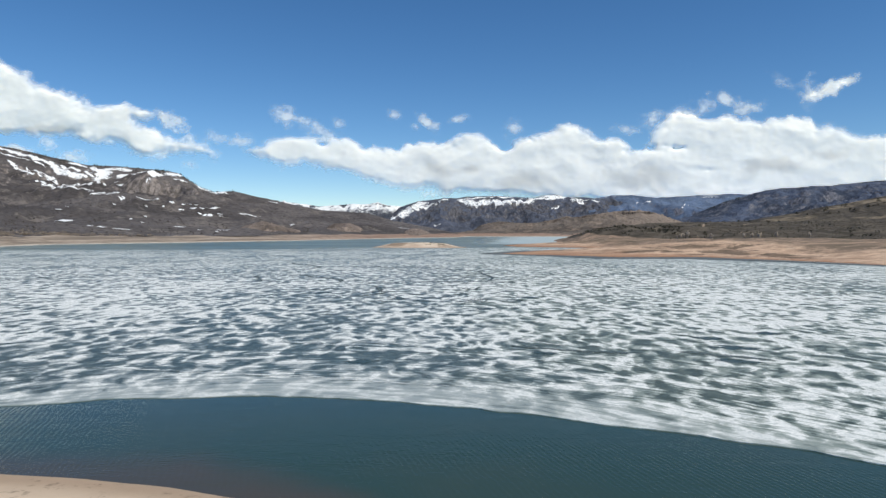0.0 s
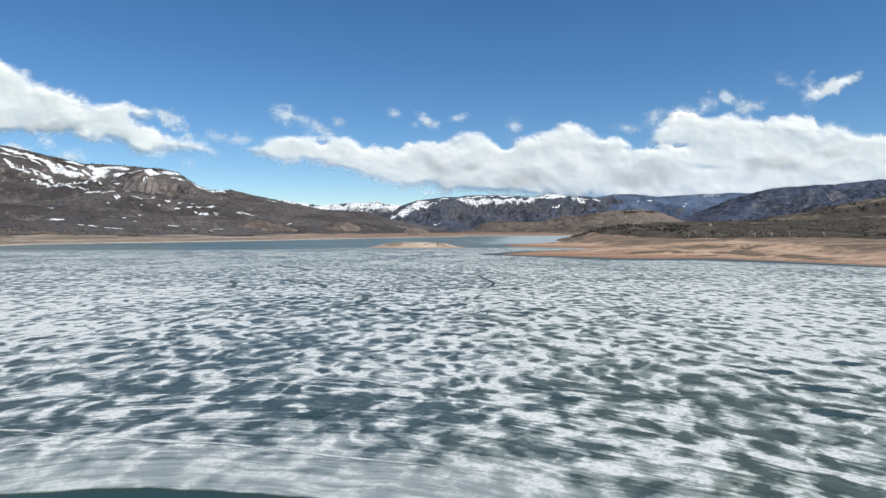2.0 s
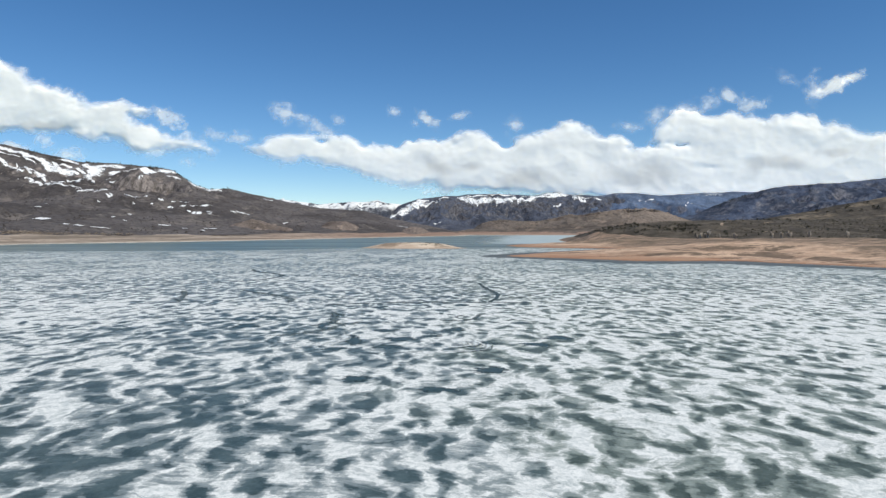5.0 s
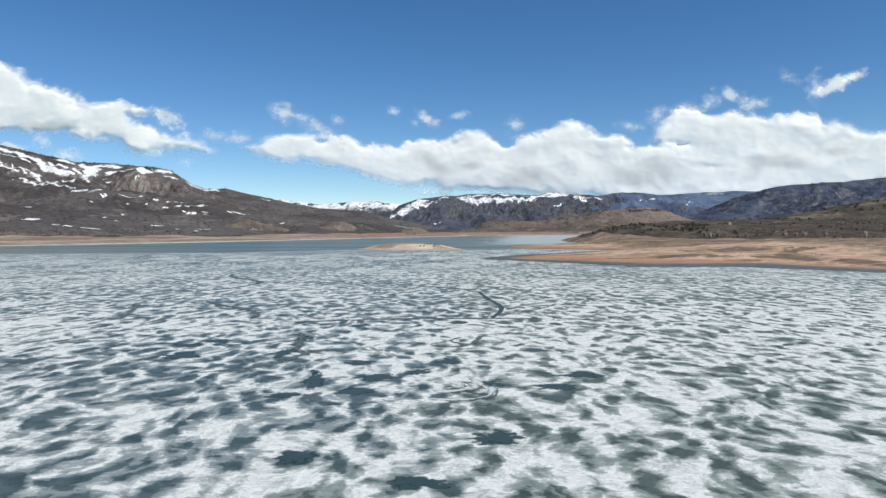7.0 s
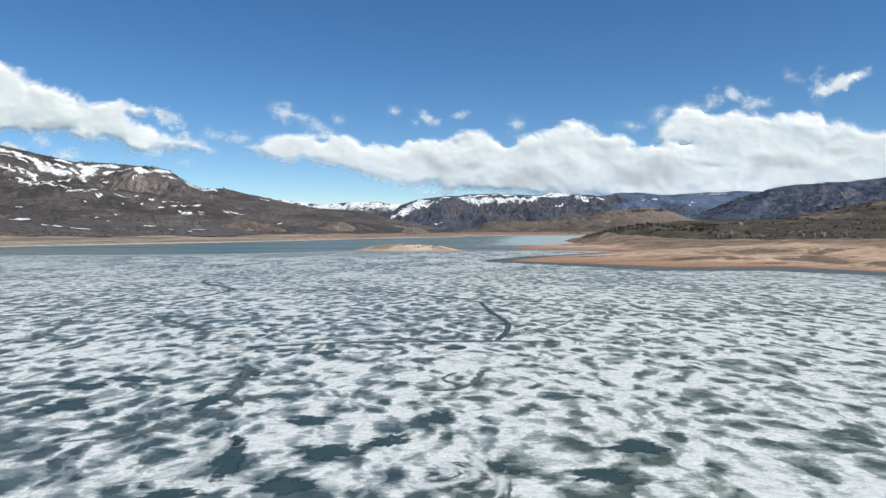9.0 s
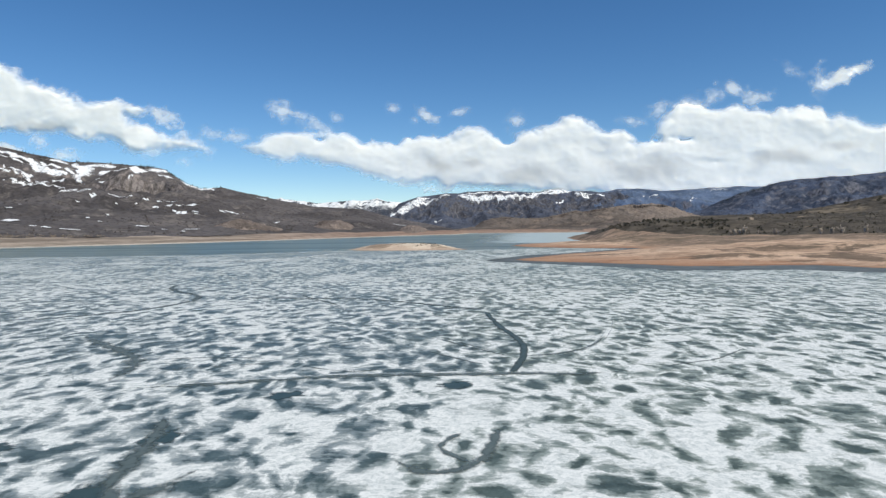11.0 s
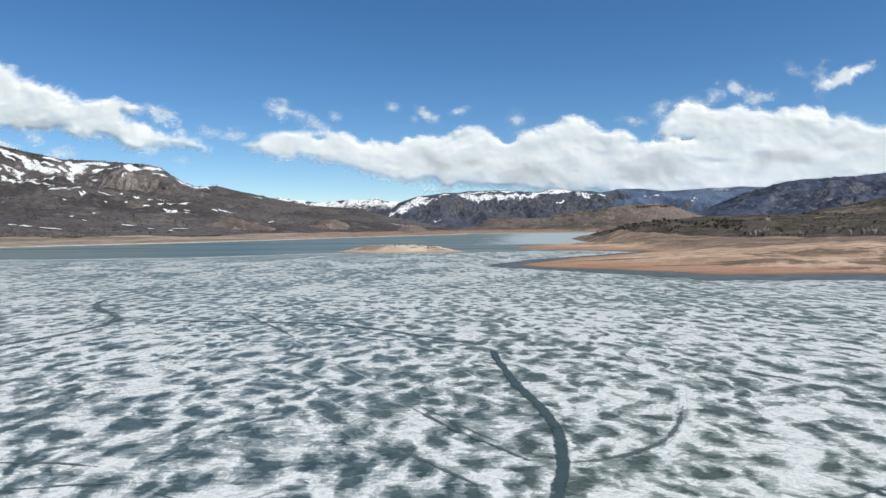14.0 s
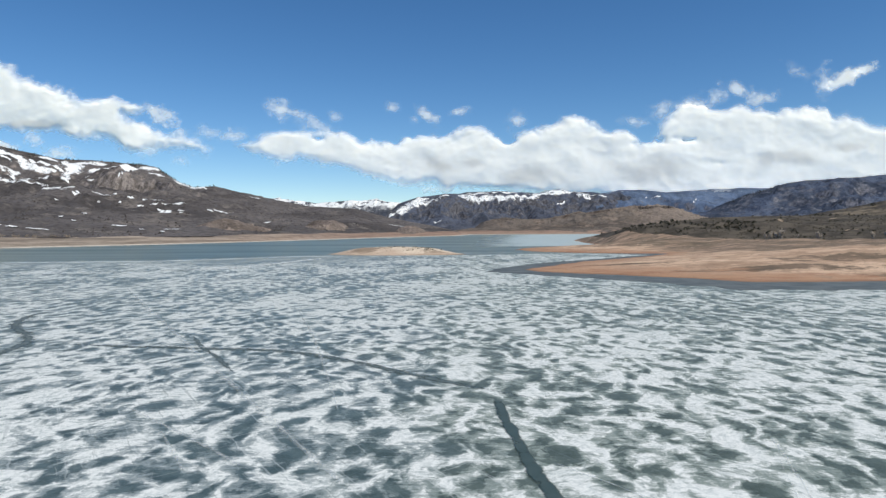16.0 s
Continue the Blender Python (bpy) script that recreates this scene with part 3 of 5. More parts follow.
FAR_ICE_LEFT = [(20, 712), (22, 830), (30, 970), (40, 1160), (60, 1400), (90, 1530)]
FAR_ICE_RIGHT = [(125, 712), (175, 830), (215, 970), (270, 1160), (335, 1400), (400, 1530)]
far_lines = [np.linspace(0, 1, 9)[:, None] * (np.array(r) - np.array(l)) + np.array(l) for l, r in zip(FAR_ICE_LEFT, FAR_ICE_RIGHT)]
far_rim = [r for i in range(len(far_lines)) for r in (-0.5, 0.2, 0.5, 0.8, 1, 1, 1, 1, 1)]
far_ice = mesh_object("ice_sheet", [(x, y, 0.06) for line in far_lines for x, y in line], grid_faces(len(far_lines), 9), PALE_ICE, attrs={"rim": far_rim})
tagged(far_ice, "smooth pale ice on the far arm of the lake", "ice", kind="structure")


def smooth_line(pts, n):
    """Points of a Catmull-Rom line through pts."""
    p = [Vector(pts[0]) * 2 - Vector(pts[1])] + [Vector(q) for q in pts] + [Vector(pts[-1]) * 2 - Vector(pts[-2])]
    out = []
    for i in range(1, len(p) - 2):
        for k in range(n):
            t = k / n
            a, b, c, d = p[i - 1], p[i], p[i + 1], p[i + 2]
            out.append(0.5 * (2 * b + (c - a) * t + (2 * a - 5 * b + 4 * c - d) * t * t + (3 * b - a - 3 * c + d) * t ** 3))
    return out + [p[-2]]


def crack(name, pts, width, mat, z=0.085, ragged=0.3, blunt=0.35, soft=False):
    line = smooth_line([(x, y, 0) for x, y in pts], 14)
    verts, rim = [], []
    z += 0.005 * (len(bpy.data.objects) % 9)
    for i, q in enumerate(line):
        way = (line[min(i + 1, len(line) - 1)] - line[max(i - 1, 0)]).normalized()
        side = Vector((-way.y, way.x, 0))
        f = i / (len(line) - 1)
        w = width * (blunt + (1 - blunt) * min(1, 6 * f, 6 * (1 - f))) * (1 + ragged * noise.fractal((q.x / 4, q.y / 4, 2), 1, 2, 3))
        drift = width * ragged * 0.6 * noise.fractal((q.x / 5, q.y / 5, 8), 1, 2, 3)
        for s, r in ((-1.5, -0.7), (-0.6, 0.35), (0, 0.95), (0.6, 0.35), (1.5, -0.7)) if soft else ((-0.75, -0.35), (-0.4, 0.7), (0, 1), (0.4, 0.7), (0.75, -0.35)):
            v = q + side * (s * w + drift)
            verts.append((v.x, v.y, z + 0.004 * (r > 0)))
            rim.append(r - max(0.0, 0.8 - 5 * min(f, 1 - f)) * soft if 0 < i < len(line) - 1 else -0.75)
    return mesh_object(name, verts, grid_faces(len(line), 5), mat, attrs={"rim": rim})


def melt_pool(x, y, rx, ry, turn):
    verts, rim, faces = [(x, y, 0.08)], [1.0], []
    n, c, s = 40, math.cos(radians(turn)), math.sin(radians(turn))
    for ring, r in enumerate((0.5, 0.85, 1.2)):
        for i in range(n):
            a = 2 * math.pi * i / n
            k = r * (1 + 0.6 * noise.fractal((x + 1.6 * math.cos(a), y + 1.6 * math.sin(a), 7), 0.8, 2, 4))
            u, v = rx * k * math.cos(a), ry * k * math.sin(a)
            verts.append((x + u * c - v * s, y + u * s + v * c, 0.08))
            rim.append((1.0, 0.45, -0.45)[ring])
    for i in range(n):
        j = (i + 1) % n
        faces.append((0, 1 + i, 1 + j))
        for ring in (0, 1):
            b = 1 + ring * n
            faces.append((b + i, b + n + i, b + n + j, b + j))
    return mesh_object("melt_pool", verts, faces, DARK_ICE, attrs={"rim": rim})


for px, py, rx, ry, turn in (
        (-12.6, 139.6, 1.3, 4.0, 8), (-5.9, 141.2, 2.1, 1.9, 15), (-7.4, 135.2, 2.5, 1.3, -5), (-14, 134, 2.0, 1.0, 15), (-8.6, 148.7, 1.7, 1.5, 0),
        (5.5, 121, 2.3, 2.0, 0), (-0.3, 112.4, 2.2, 1.4, 0), (-9.4, 117, 1.6, 1.5, 0), (5.6, 138.2, 2.2, 1.6, -10), (-13.4, 143.6, 1.0, 1.6, 20),
        (35.2, 79.8, 3, 1.9, -20), (31.5, 71.4, 2.8, 1.3, -15), (34.7, 87.2, 2.4, 1.5, -15), (7.8, 80.6, 1.9, 1.0, 0), (9.8, 76.4, 1.7, 1.0, -15),
        (45.5, 91.4, 2.5, 1.6, -10), (4.2, 181.4, 2.2, 1.8, 0), (-12.4, 178.2, 2.2, 1.6, 0)):
    tagged(melt_pool(px, py, rx, ry, turn), "dark wet melt pool in the pale ice", "melt pool", "melt pools on the ice", "")
for px, py, rx, ry, turn in (
        (-32.4, 153.2, 2.6, 2.2, 20), (-34.3, 160.5, 2.6, 1.8, 10), (-31.3, 164, 2.8, 1.5, 5), (-19.3, 155.2, 1.8, 3.0, -30), (-12.5, 71.6, 2.2, 1.1, 10),
        (-19.3, 166, 1.6, 2.4, 10), (2.2, 149.6, 1.5, 2.0, -30), (-1.4, 143.8, 2.0, 1.4, 20), (17, 142, 2.4, 1.6, 0), (13, 137, 2.3, 1.7, 10)):
    tagged(melt_pool(px, py, rx, ry, turn), "dark wet melt pool in the pale ice", "melt pool", "melt pools on the ice", "")

tagged(crack("ice_lead", [(11.2, 235), (11.4, 228), (12.2, 218), (13.4, 209), (13.6, 201), (12.6, 194), (10.6, 186.9)], 0.95, LEAD, blunt=0.85),
       "dark curved open lead cutting through pale ice", "ice crack")
for pts, w in (([(-34, 180.6), (-22, 182.6), (-14, 184.5), (-7, 185.8), (4, 185.9), (11, 186.2), (18, 185.8), (25, 187.2)], 0.8),
               ([(27, 188.3), (32, 191), (36, 193), (43, 200)], 0.22),
               ([(-80, 228), (-67, 235), (-58.2, 242.9), (-54.3, 254), (-54, 264), (-58, 272), (-68, 284), (-73, 296), (-72, 304)], 1.1),
               ([(-55, 268), (-41, 264), (-29, 262), (-17, 260), (-8, 255), (0.5, 247.6), (8, 241), (15.6, 235)], 0.85),
               ([(-33, 273), (-28, 263.5), (-22, 254), (-17.5, 246)], 0.5),
               ([(-57, 186), (-59, 193), (-63.3, 205), (-67.5, 214)], 1.1),
               ([(7.6, 169), (6.6, 164.5), (4.9, 160), (1.8, 158.6), (-1, 161.5)], 0.55), ([(4.9, 160), (2.6, 163.5), (4.6, 167)], 0.4)):
    tagged(crack("ice_crack", pts, 1.25 * w, OLD_CRACK, soft=True), "narrow dark refrozen crack in the ice", "ice crack", "cracks in the ice")
for pts, w in (([(-34, 181.6), (-22, 183.5), (-14, 185.4), (-7, 186.8), (4, 186.9), (11, 187.3)], 0.3),
               ([(-55, 269), (-41, 265), (-29, 263), (-17, 261), (-8, 256), (0.5, 248.6), (8, 242)], 0.3), ([(-80, 229.4), (-67, 236.2), (-60.5, 241.5)], 0.3)):
    tagged(crack("ice_ridge", pts, 1.2 * w, WHITE_ICE, 0.09, 0.8, soft=True), "thin white refrozen rim along a crack", "ice ridge", "pressure ridges")
for pts, w in (([(-28, 142.4), (-22, 146), (-18.4, 149.4), (-16, 155), (-13.5, 160)], 1.0), ([(-21.5, 172), (-20, 168), (-18.6, 158), (-15.5, 152)], 0.9),
               ([(-54, 216), (-45, 206), (-38.5, 199.5), (-34, 193), (-33, 184)], 1.3),
               ([(26, 78), (31, 75), (37, 71)], 1.0), ([(5, 82), (11, 79), (17, 77), (24, 76)], 0.7)):
    tagged(crack("melt_channel", pts, 1.3 * w, OLD_CRACK, ragged=0.6, soft=True), "dark winding melt channel through the ice", "melt channel", "melt channels in the ice")
for r, a0, a1 in ((1.2, -1.9, 1.6), (2.5, -2.2, 0.6), (3.9, -1.2, 1.1), (5.4, -2.0, 0.2)):
    arc = [(1.6 + r * math.cos(a) * (1.1 + 0.2 * math.sin(3 * a + r)), 137.5 + r * math.sin(a)) for a in np.linspace(a0, a1, 7)]
    tagged(crack("ice_ring", arc, 0.6, WHITE_ICE, 0.095, 0.9, soft=True), "pale curved ring refrozen in the ice", "ice ridge", "rings in the ice")
    arc = [(x + 0.5, y - 0.4) for x, y in arc[1:6]]
    tagged(crack("ice_crack", arc, 0.34, OLD_CRACK, 0.085, 0.9, soft=True), "narrow dark ring crack in the ice", "ice crack", "rings in the ice")
for side in (-0.4, 0.4):
    arc = [(14, 195.6 + side), (19.5, 197.6 + side), (22.6 - 0.5 * side, 201.4 + side), (25.2 - side, 206), (27.6 - side, 212), (30 - side, 219)]
    tagged(crack("sled_track", arc, 0.13, SCRATCH, 0.095), "thin pale curved track scratched into the ice", "track", "tracks on the ice")
for pts, w in (([(12, 195.2), (17, 196.6), (21, 199.4), (24, 203.8), (26.6, 209.4)], 0.4), ([(0.5, 211), (4.6, 204.2), (8.6, 198.6), (11, 195.4)], 0.3), ([(1.6, 211), (5.8, 204.2), (9.6, 198.6)], 0.22), ([(0.6, 199.4), (3.6, 195.6), (7, 191.4)], 0.35)):
    tagged(crack("sled_track", pts, w, OLD_CRACK, 0.09, 0.6, soft=True), "dark wet track worn into the ice", "track", "tracks on the ice")
tagged(crack("sled_track", [(23.6, 204.8), (27, 201.6), (32, 197.6), (38, 193)], 0.22, SCRATCH, 0.095), "thin pale straight track scratched into the ice", "track", "tracks on the ice")
for pts, w in (([(-33.5, 194.6), (-29, 196.2), (-23.5, 196.2), (-18.5, 195.2)], 0.3), ([(-15, 192), (-9.4, 188.6), (-5.8, 188.2), (-2.6, 189.8)], 0.2), ([(-33, 188), (-27, 190.5), (-20, 192.2), (-14.6, 192.6)], 0.2)):
    tagged(crack("sled_track", pts, w, OLD_CRACK, 0.095, 0.6, soft=True), "thin dark track cut into the ice", "track", "tracks on the ice")
for pts, w in (([(-84, 354), (-48, 294), (-15.3, 239.8), (0.1, 214.3)], 0.5), ([(-24.9, 308), (-13, 268), (-3, 229.9)], 0.3), ([(13.6, 219), (17.7, 214), (21, 209)], 0.16),
               ([(31.7, 224.4), (30.9, 221.1), (29.2, 215.9)], 0.2), ([(-23.7, 233.7), (-14.5, 225), (-7.4, 218)], 0.25), ([(-17.6, 227.1), (-11.6, 217.5)], 0.2)):
    tagged(crack("sled_track", pts, 1.3 * w, SCRATCH, 0.095), "thin pale straight track scratched into the ice", "track", "tracks on the ice")
tagged(crack("ice_ridge", [(-15.4, 147.6), (-14.2, 142.6), (-14.6, 139), (-16.2, 136.6), (-19.6, 134.6)], 1.0, WHITE_ICE, 0.09, 0.7, soft=True), "white crescent of snow ice beside a melt pool", "ice ridge", "pressure ridges")
for pts, w in (([(-50, 69.5), (-35, 67.3), (-26.6, 65.5), (-17.6, 64), (-9, 61.6), (4, 58)], 0.3), ([(-20, 89), (-14, 84.6), (-9, 83), (-4, 79.5)], 0.22),
               ([(-26, 84.9), (-18, 82.4), (-12, 80)], 0.35), ([(5, 88.5), (9.7, 84.5), (14, 81)], 0.4)):
    tagged(crack("ice_ridge", pts, 1.2 * w, WHITE_ICE, 0.09, 0.8, soft=True), "thin white refrozen pressure ridge on the ice", "ice ridge", "pressure ridges")

for pts, w in (([(-113, 421), (-98, 427), (-84, 434), (-72, 469), (-64, 500), (-56, 535)], 5.0), ([(-150, 475), (-140, 468), (-128, 462)], 4.0), ([(-190, 400), (-150, 409), (-113, 419)], 3.5)):
    tagged(crack("ice_ridge", pts, w, WHITE_ICE, 0.09, 0.8, soft=True), "broken white pressure ridge far out on the ice", "ice ridge", "pressure ridges")
tagged(crack("ice_ridge", [(-330, 476), (-213, 487), (-141, 497), (-100, 522), (-74, 541), (-34, 538)], 11.0, SHELF, 0.1), "pale refrozen shelf along the far edge of the ice", "ice ridge", "pressure ridges")

# ---- shores ----
BEACH_LINE = [(-260, 20), (-90, 41), (-50, 40), (-31.5, 38.2), (-25.8, 37.6), (-19.8, 36.2), (-14.2, 34.3), (0, 26), (40, 4), (90, -30), (160, -150), (-260, -150)]
tagged(shore_land("beach", BEACH_LINE, steps(-260, 160, 1.5, 12, -60, 20), steps(-150, 60, 1.5, 12, 10, 46),
                  [(-14, -1.2), (0, 0), (3, 0.25), (20, 1.1), (60, 3), (200, 6)], BEACH, 0.15, 0.8),
       "pale bare sand beach at the water's edge", "beach", kind="structure")

SPIT = [(38, 420), (45, 404), (62, 389), (85, 374), (98, 361), (122, 359), (146, 357), (159, 339), (174, 315), (188, 292), (192, 272),
        (222, 250), (300, 215), (440, 165), (700, 110), (1400, 60), (1400, 1700), (400, 1560), (330, 1400), (262, 1150), (205, 950), (165, 800), (126, 702),
        (97, 686), (70, 662), (58, 632), (74, 586), (110, 563), (140, 553), (132, 537), (99, 502), (62, 464), (42, 430)]
tagged(shore_land("peninsula", SPIT, steps(15, 1400, 4, 30, 15, 440), steps(60, 1700, 4, 30, 240, 800),
                  [(-14, -1.5), (0, 0), (8, 0.6), (30, 1.7), (55, 3.9), (85, 6.8), (110, 8.1), (150, 8.4), (200, 8.7), (300, 11), (700, 18)], SHORE, 1.8),
       "low tan and red drawdown peninsula with dry stubble", "peninsula", kind="structure")

ISLET = [(-66, 572), (-50, 557), (-21, 547), (5, 551), (22, 560), (10, 578), (-20, 592), (-52, 588)]
tagged(shore_land("islet", ISLET, np.arange(-90, 50, 2.0), np.arange(525, 615, 2.0), [(-14, -1.5), (0, 0), (5, 1.0), (11, 3.0), (18, 4.5), (25, 5.0)], ISLET_SOIL, 0.9, 3.0),
       "low pale sandy islet in the lake", "islet", kind="structure")

# ---- mountains ----
L_SHORE = [(-411, 498, 0), (-420, 564, 0), (-421, 620, 0), (-423, 691, 0), (-402, 717, 0), (-378, 746, 0), (-356, 771, 0), (-331, 798, 0),
    (-315, 818, 0), (-299, 837, 0), (-285, 854, 0), (-268, 875, 0), (-245, 916, 0), (-219, 963, 0), (-185, 1028, 0), (-131, 1137, 0), (-89, 1211, 0),
    (-42, 1294, 0), (25, 1379, 0), (80, 1534, 0)]
L_BANK = [(-464, 551, 10.1), (-471, 622, 9.7), (-471, 683, 9.4), (-471, 759, 9.1), (-447, 788, 8.9), (-420, 819, 8.6), (-395, 846, 8.5),
    (-367, 875, 8.3), (-348, 897, 8.1), (-331, 917, 8), (-315, 936, 7.8), (-296, 958, 7.7), (-270, 1003, 7.9), (-242, 1053, 8.1), (-204, 1123, 8),
    (-144, 1241, 7.4), (-98, 1321, 7.6), (-46, 1410, 7.9), (27, 1503, 7.4), (87, 1669, 6.3)]
L_MID = [(-1445, 1536, 115.3), (-1311, 1576, 114.3), (-1204, 1609, 113.5), (-1095, 1650, 116.1), (-1000, 1655, 112.9), (-905, 1662, 109.8),
    (-823, 1667, 101.6), (-741, 1674, 93.4), (-686, 1680, 89), (-624, 1650, 83.7), (-572, 1624, 76.3), (-514, 1595, 67.8), (-435, 1559, 56.7),
    (-360, 1525, 46), (-282, 1519, 36.9), (-179, 1520, 30.5), (-114, 1512, 21.4), (-49, 1508, 15), (28, 1534, 9.8), (83, 1594, 6.8)]
L_CREST = [(-2291, 2384, 452), (-2040, 2404, 399.5), (-1844, 2419, 364.3), (-1644, 2434, 332.8), (-1489, 2423, 295.5), (-1336, 2411, 264.9),
    (-1205, 2401, 257.5), (-1075, 2391, 244.1), (-990, 2384, 231), (-889, 2314, 176.4), (-807, 2254, 151.0), (-715, 2184, 151.0),
    (-591, 2084, 122.2), (-476, 1984, 99.8), (-361, 1920, 77.2), (-218, 1834, 66.5), (-134, 1759, 43.3), (-56, 1684, 27.8), (30, 1660, 13.4),
    (86, 1644, 7.9)]
L_CLIFF = [(-1915, 2007, 199.3), (-1716, 2036, 190.1), (-1559, 2059, 183), (-1400, 2086, 174.4), (-1272, 2082, 159.7), (-1144, 2078, 143.3),
    (-1035, 2075, 125.3), (-927, 2072, 118), (-855, 2071, 119.7), (-771, 2019, 115.3), (-703, 1974, 111.3), (-626, 1922, 105.4), (-522, 1851, 86),
    (-425, 1780, 66.5), (-326, 1742, 50.5), (-201, 1695, 39.4), (-125, 1650, 26.1), (-53, 1606, 17.6), (29, 1604, 10.8), (85, 1622, 7)]
L_BROW = [(-2047, 2139, 267.2), (-1829, 2165, 249.2), (-1659, 2185, 235.1), (-1486, 2208, 218.4), (-1348, 2201, 202.5), (-1211, 2195, 183),
    (-1054, 2111, 172.7), (-943, 2107, 176.1), (-870, 2106, 179.6), (-784, 2051, 150.5), (-739, 2072, 132.3), (-657, 2014, 121.9),
    (-546, 1932, 104.2), (-443, 1851, 81.3), (-338, 1804, 62.6), (-207, 1744, 49), (-128, 1688, 33.5), (-54, 1634, 21.8), (29, 1624, 12.1),
    (85, 1630, 7.4)]
S_CREST = [(-1665, 4724, 241), (-1415, 4724, 241), (-1248, 4724, 232.7), (-1082, 4724, 216), (-915, 4724, 199.3), (-748, 4724, 203.5),
    (-582, 4724, 211.8), (-477, 4724, 220.2), (-332, 4724, 195.2), (-82, 4724, 157.7), (168, 4724, 124.3)]
F_CREST = [(-372, 4434, 55), (-348, 4434, 108), (-290, 4434, 173), (-231, 4434, 196), (-154, 4434, 220), (-77, 4434, 227), (39, 4434, 243), (128, 4434, 242), (182, 4434, 253),
    (413, 4434, 258), (463, 4434, 254), (618, 4434, 245), (668, 4434, 244), (734, 4434, 263), (811, 4434, 270), (861, 4434, 254), (1031, 4434, 248), (1081, 4434, 240),
    (1131, 4434, 236), (1185, 4434, 243), (1208, 4434, 254), (1235, 4434, 227), (1313, 4434, 187), (1467, 4434, 113), (1738, 4434, 33)]
F_FOOT = [(-413, 3384, 1.3), (-87, 3384, 1.3), (209, 3384, 1.3), (506, 3384, 1.3), (802, 3384, 1.3), (1098, 3384, 1.3), (1335, 3384, 1.3)]
B1_CREST = [(1076, 4684, 239.1), (1283, 4684, 276.3), (1448, 4684, 276.3), (1613, 4684, 259.7), (1902, 4684, 276.3), (2150, 4684, 288.7),
    (2357, 4684, 284.5), (2646, 4684, 268), (3389, 4684, 247.3)]
B2_CREST = [(954, 2734, 40), (1073, 2734, 70.9), (1168, 2734, 106.6), (1239, 2734, 135.2), (1311, 2734, 159), (1401, 2734, 185.1),
    (1477, 2734, 199.4), (1596, 2734, 204.2), (1715, 2734, 208.9), (1799, 2734, 220.8), (1877, 2734, 225.6), (2049, 2734, 244.6),
    (2310, 2734, 268.4), (2667, 2734, 268.4)]
H_CREST = [(82, 2084, 1), (101, 2084, 12), (127, 2084, 27), (154, 2084, 39), (199, 2084, 46), (264, 2084, 40), (322, 2084, 41), (364, 2084, 49), (440, 2084, 57),
    (480, 2084, 65), (540, 2084, 72), (598, 2084, 77), (650, 2084, 79), (686, 2084, 78), (715, 2084, 68), (744, 2084, 54), (779, 2084, 41), (844, 2084, 27)]
H_FOOT = [(-110, 1640, 0), (10, 1612, 0), (80, 1600, 0), (165, 1594, 0), (300, 1594, 0), (436, 1594, 0), (653, 1594, 0)]
R_CREST = [(400, 960, 4), (446, 984, 20), (503, 984, 34.9), (543, 984, 40.6), (584, 984, 49.5), (612, 984, 54.3), (639, 984, 58.4), (697, 984, 69.7),
    (786, 984, 84.2), (907, 984, 98)]
KNOLL_FOOT = [(132, 706, 0), (190, 655, 7.5), (250, 600, 6.5), (320, 560, 6.5), (440, 540, 7), (600, 520, 8)]
KNOLL_CREST = [(142, 745, 6), (175, 745, 15), (220, 745, 21.5), (270, 765, 25), (330, 790, 26), (430, 830, 27), (620, 880, 30)]


def lower(row, drop, back):
    """The same line lower down and nearer."""
    return [(x, y - back, z * drop) for x, y, z in row]


tagged(landform("shore_bank", [lower(L_SHORE, 1, 12), L_BANK, lower(L_BANK, 0.8, -60)], 260, 24, BANK, 90, 2.2, 0.1, True, taper=0.06),
       "tan eroded drawdown bank along the far shore", "shore bank", kind="structure")
MOUNT = landform("mountain", [lower(L_BANK, 0.9, -6), L_MID, L_CLIFF, L_BROW, L_CREST], 460, 220, SCRUB_L, 330, 58, 0.06, True, seed=2, taper=0.09)
tagged(MOUNT, "dark sage-covered mountain with snow along its crest", "mountain", kind="structure")
tagged(landform("mountain", [[(x, 3900, -5) for x in (-1900, -800, 300)], S_CREST], 220, 90, SNOWY, 300, 80, 0.15, seed=3),
       "distant snow-covered mountain range", "mountain", kind="structure")
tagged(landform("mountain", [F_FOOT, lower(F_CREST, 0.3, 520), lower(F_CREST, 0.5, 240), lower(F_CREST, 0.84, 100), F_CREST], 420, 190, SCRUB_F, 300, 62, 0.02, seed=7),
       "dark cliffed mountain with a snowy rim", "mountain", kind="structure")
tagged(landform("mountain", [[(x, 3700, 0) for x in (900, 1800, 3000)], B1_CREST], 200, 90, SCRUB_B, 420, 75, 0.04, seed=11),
       "distant dark forested mountain tinted with blue haze, with snow streaks", "mountain", kind="structure")
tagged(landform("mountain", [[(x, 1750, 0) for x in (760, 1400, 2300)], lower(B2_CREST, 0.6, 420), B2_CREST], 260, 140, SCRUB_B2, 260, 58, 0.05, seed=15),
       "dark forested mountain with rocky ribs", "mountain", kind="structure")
tagged(landform("hill", [lower(H_FOOT, 1, 20), lower(H_CREST, 0.5, 200), lower(H_CREST, 0.85, 36), lower(H_CREST, 0.985, 29), H_CREST], 260, 110, SCRUB_H, 150, 15, 0.04, seed=19),
       "brown mesa hill with a rocky brow", "hill", kind="structure")
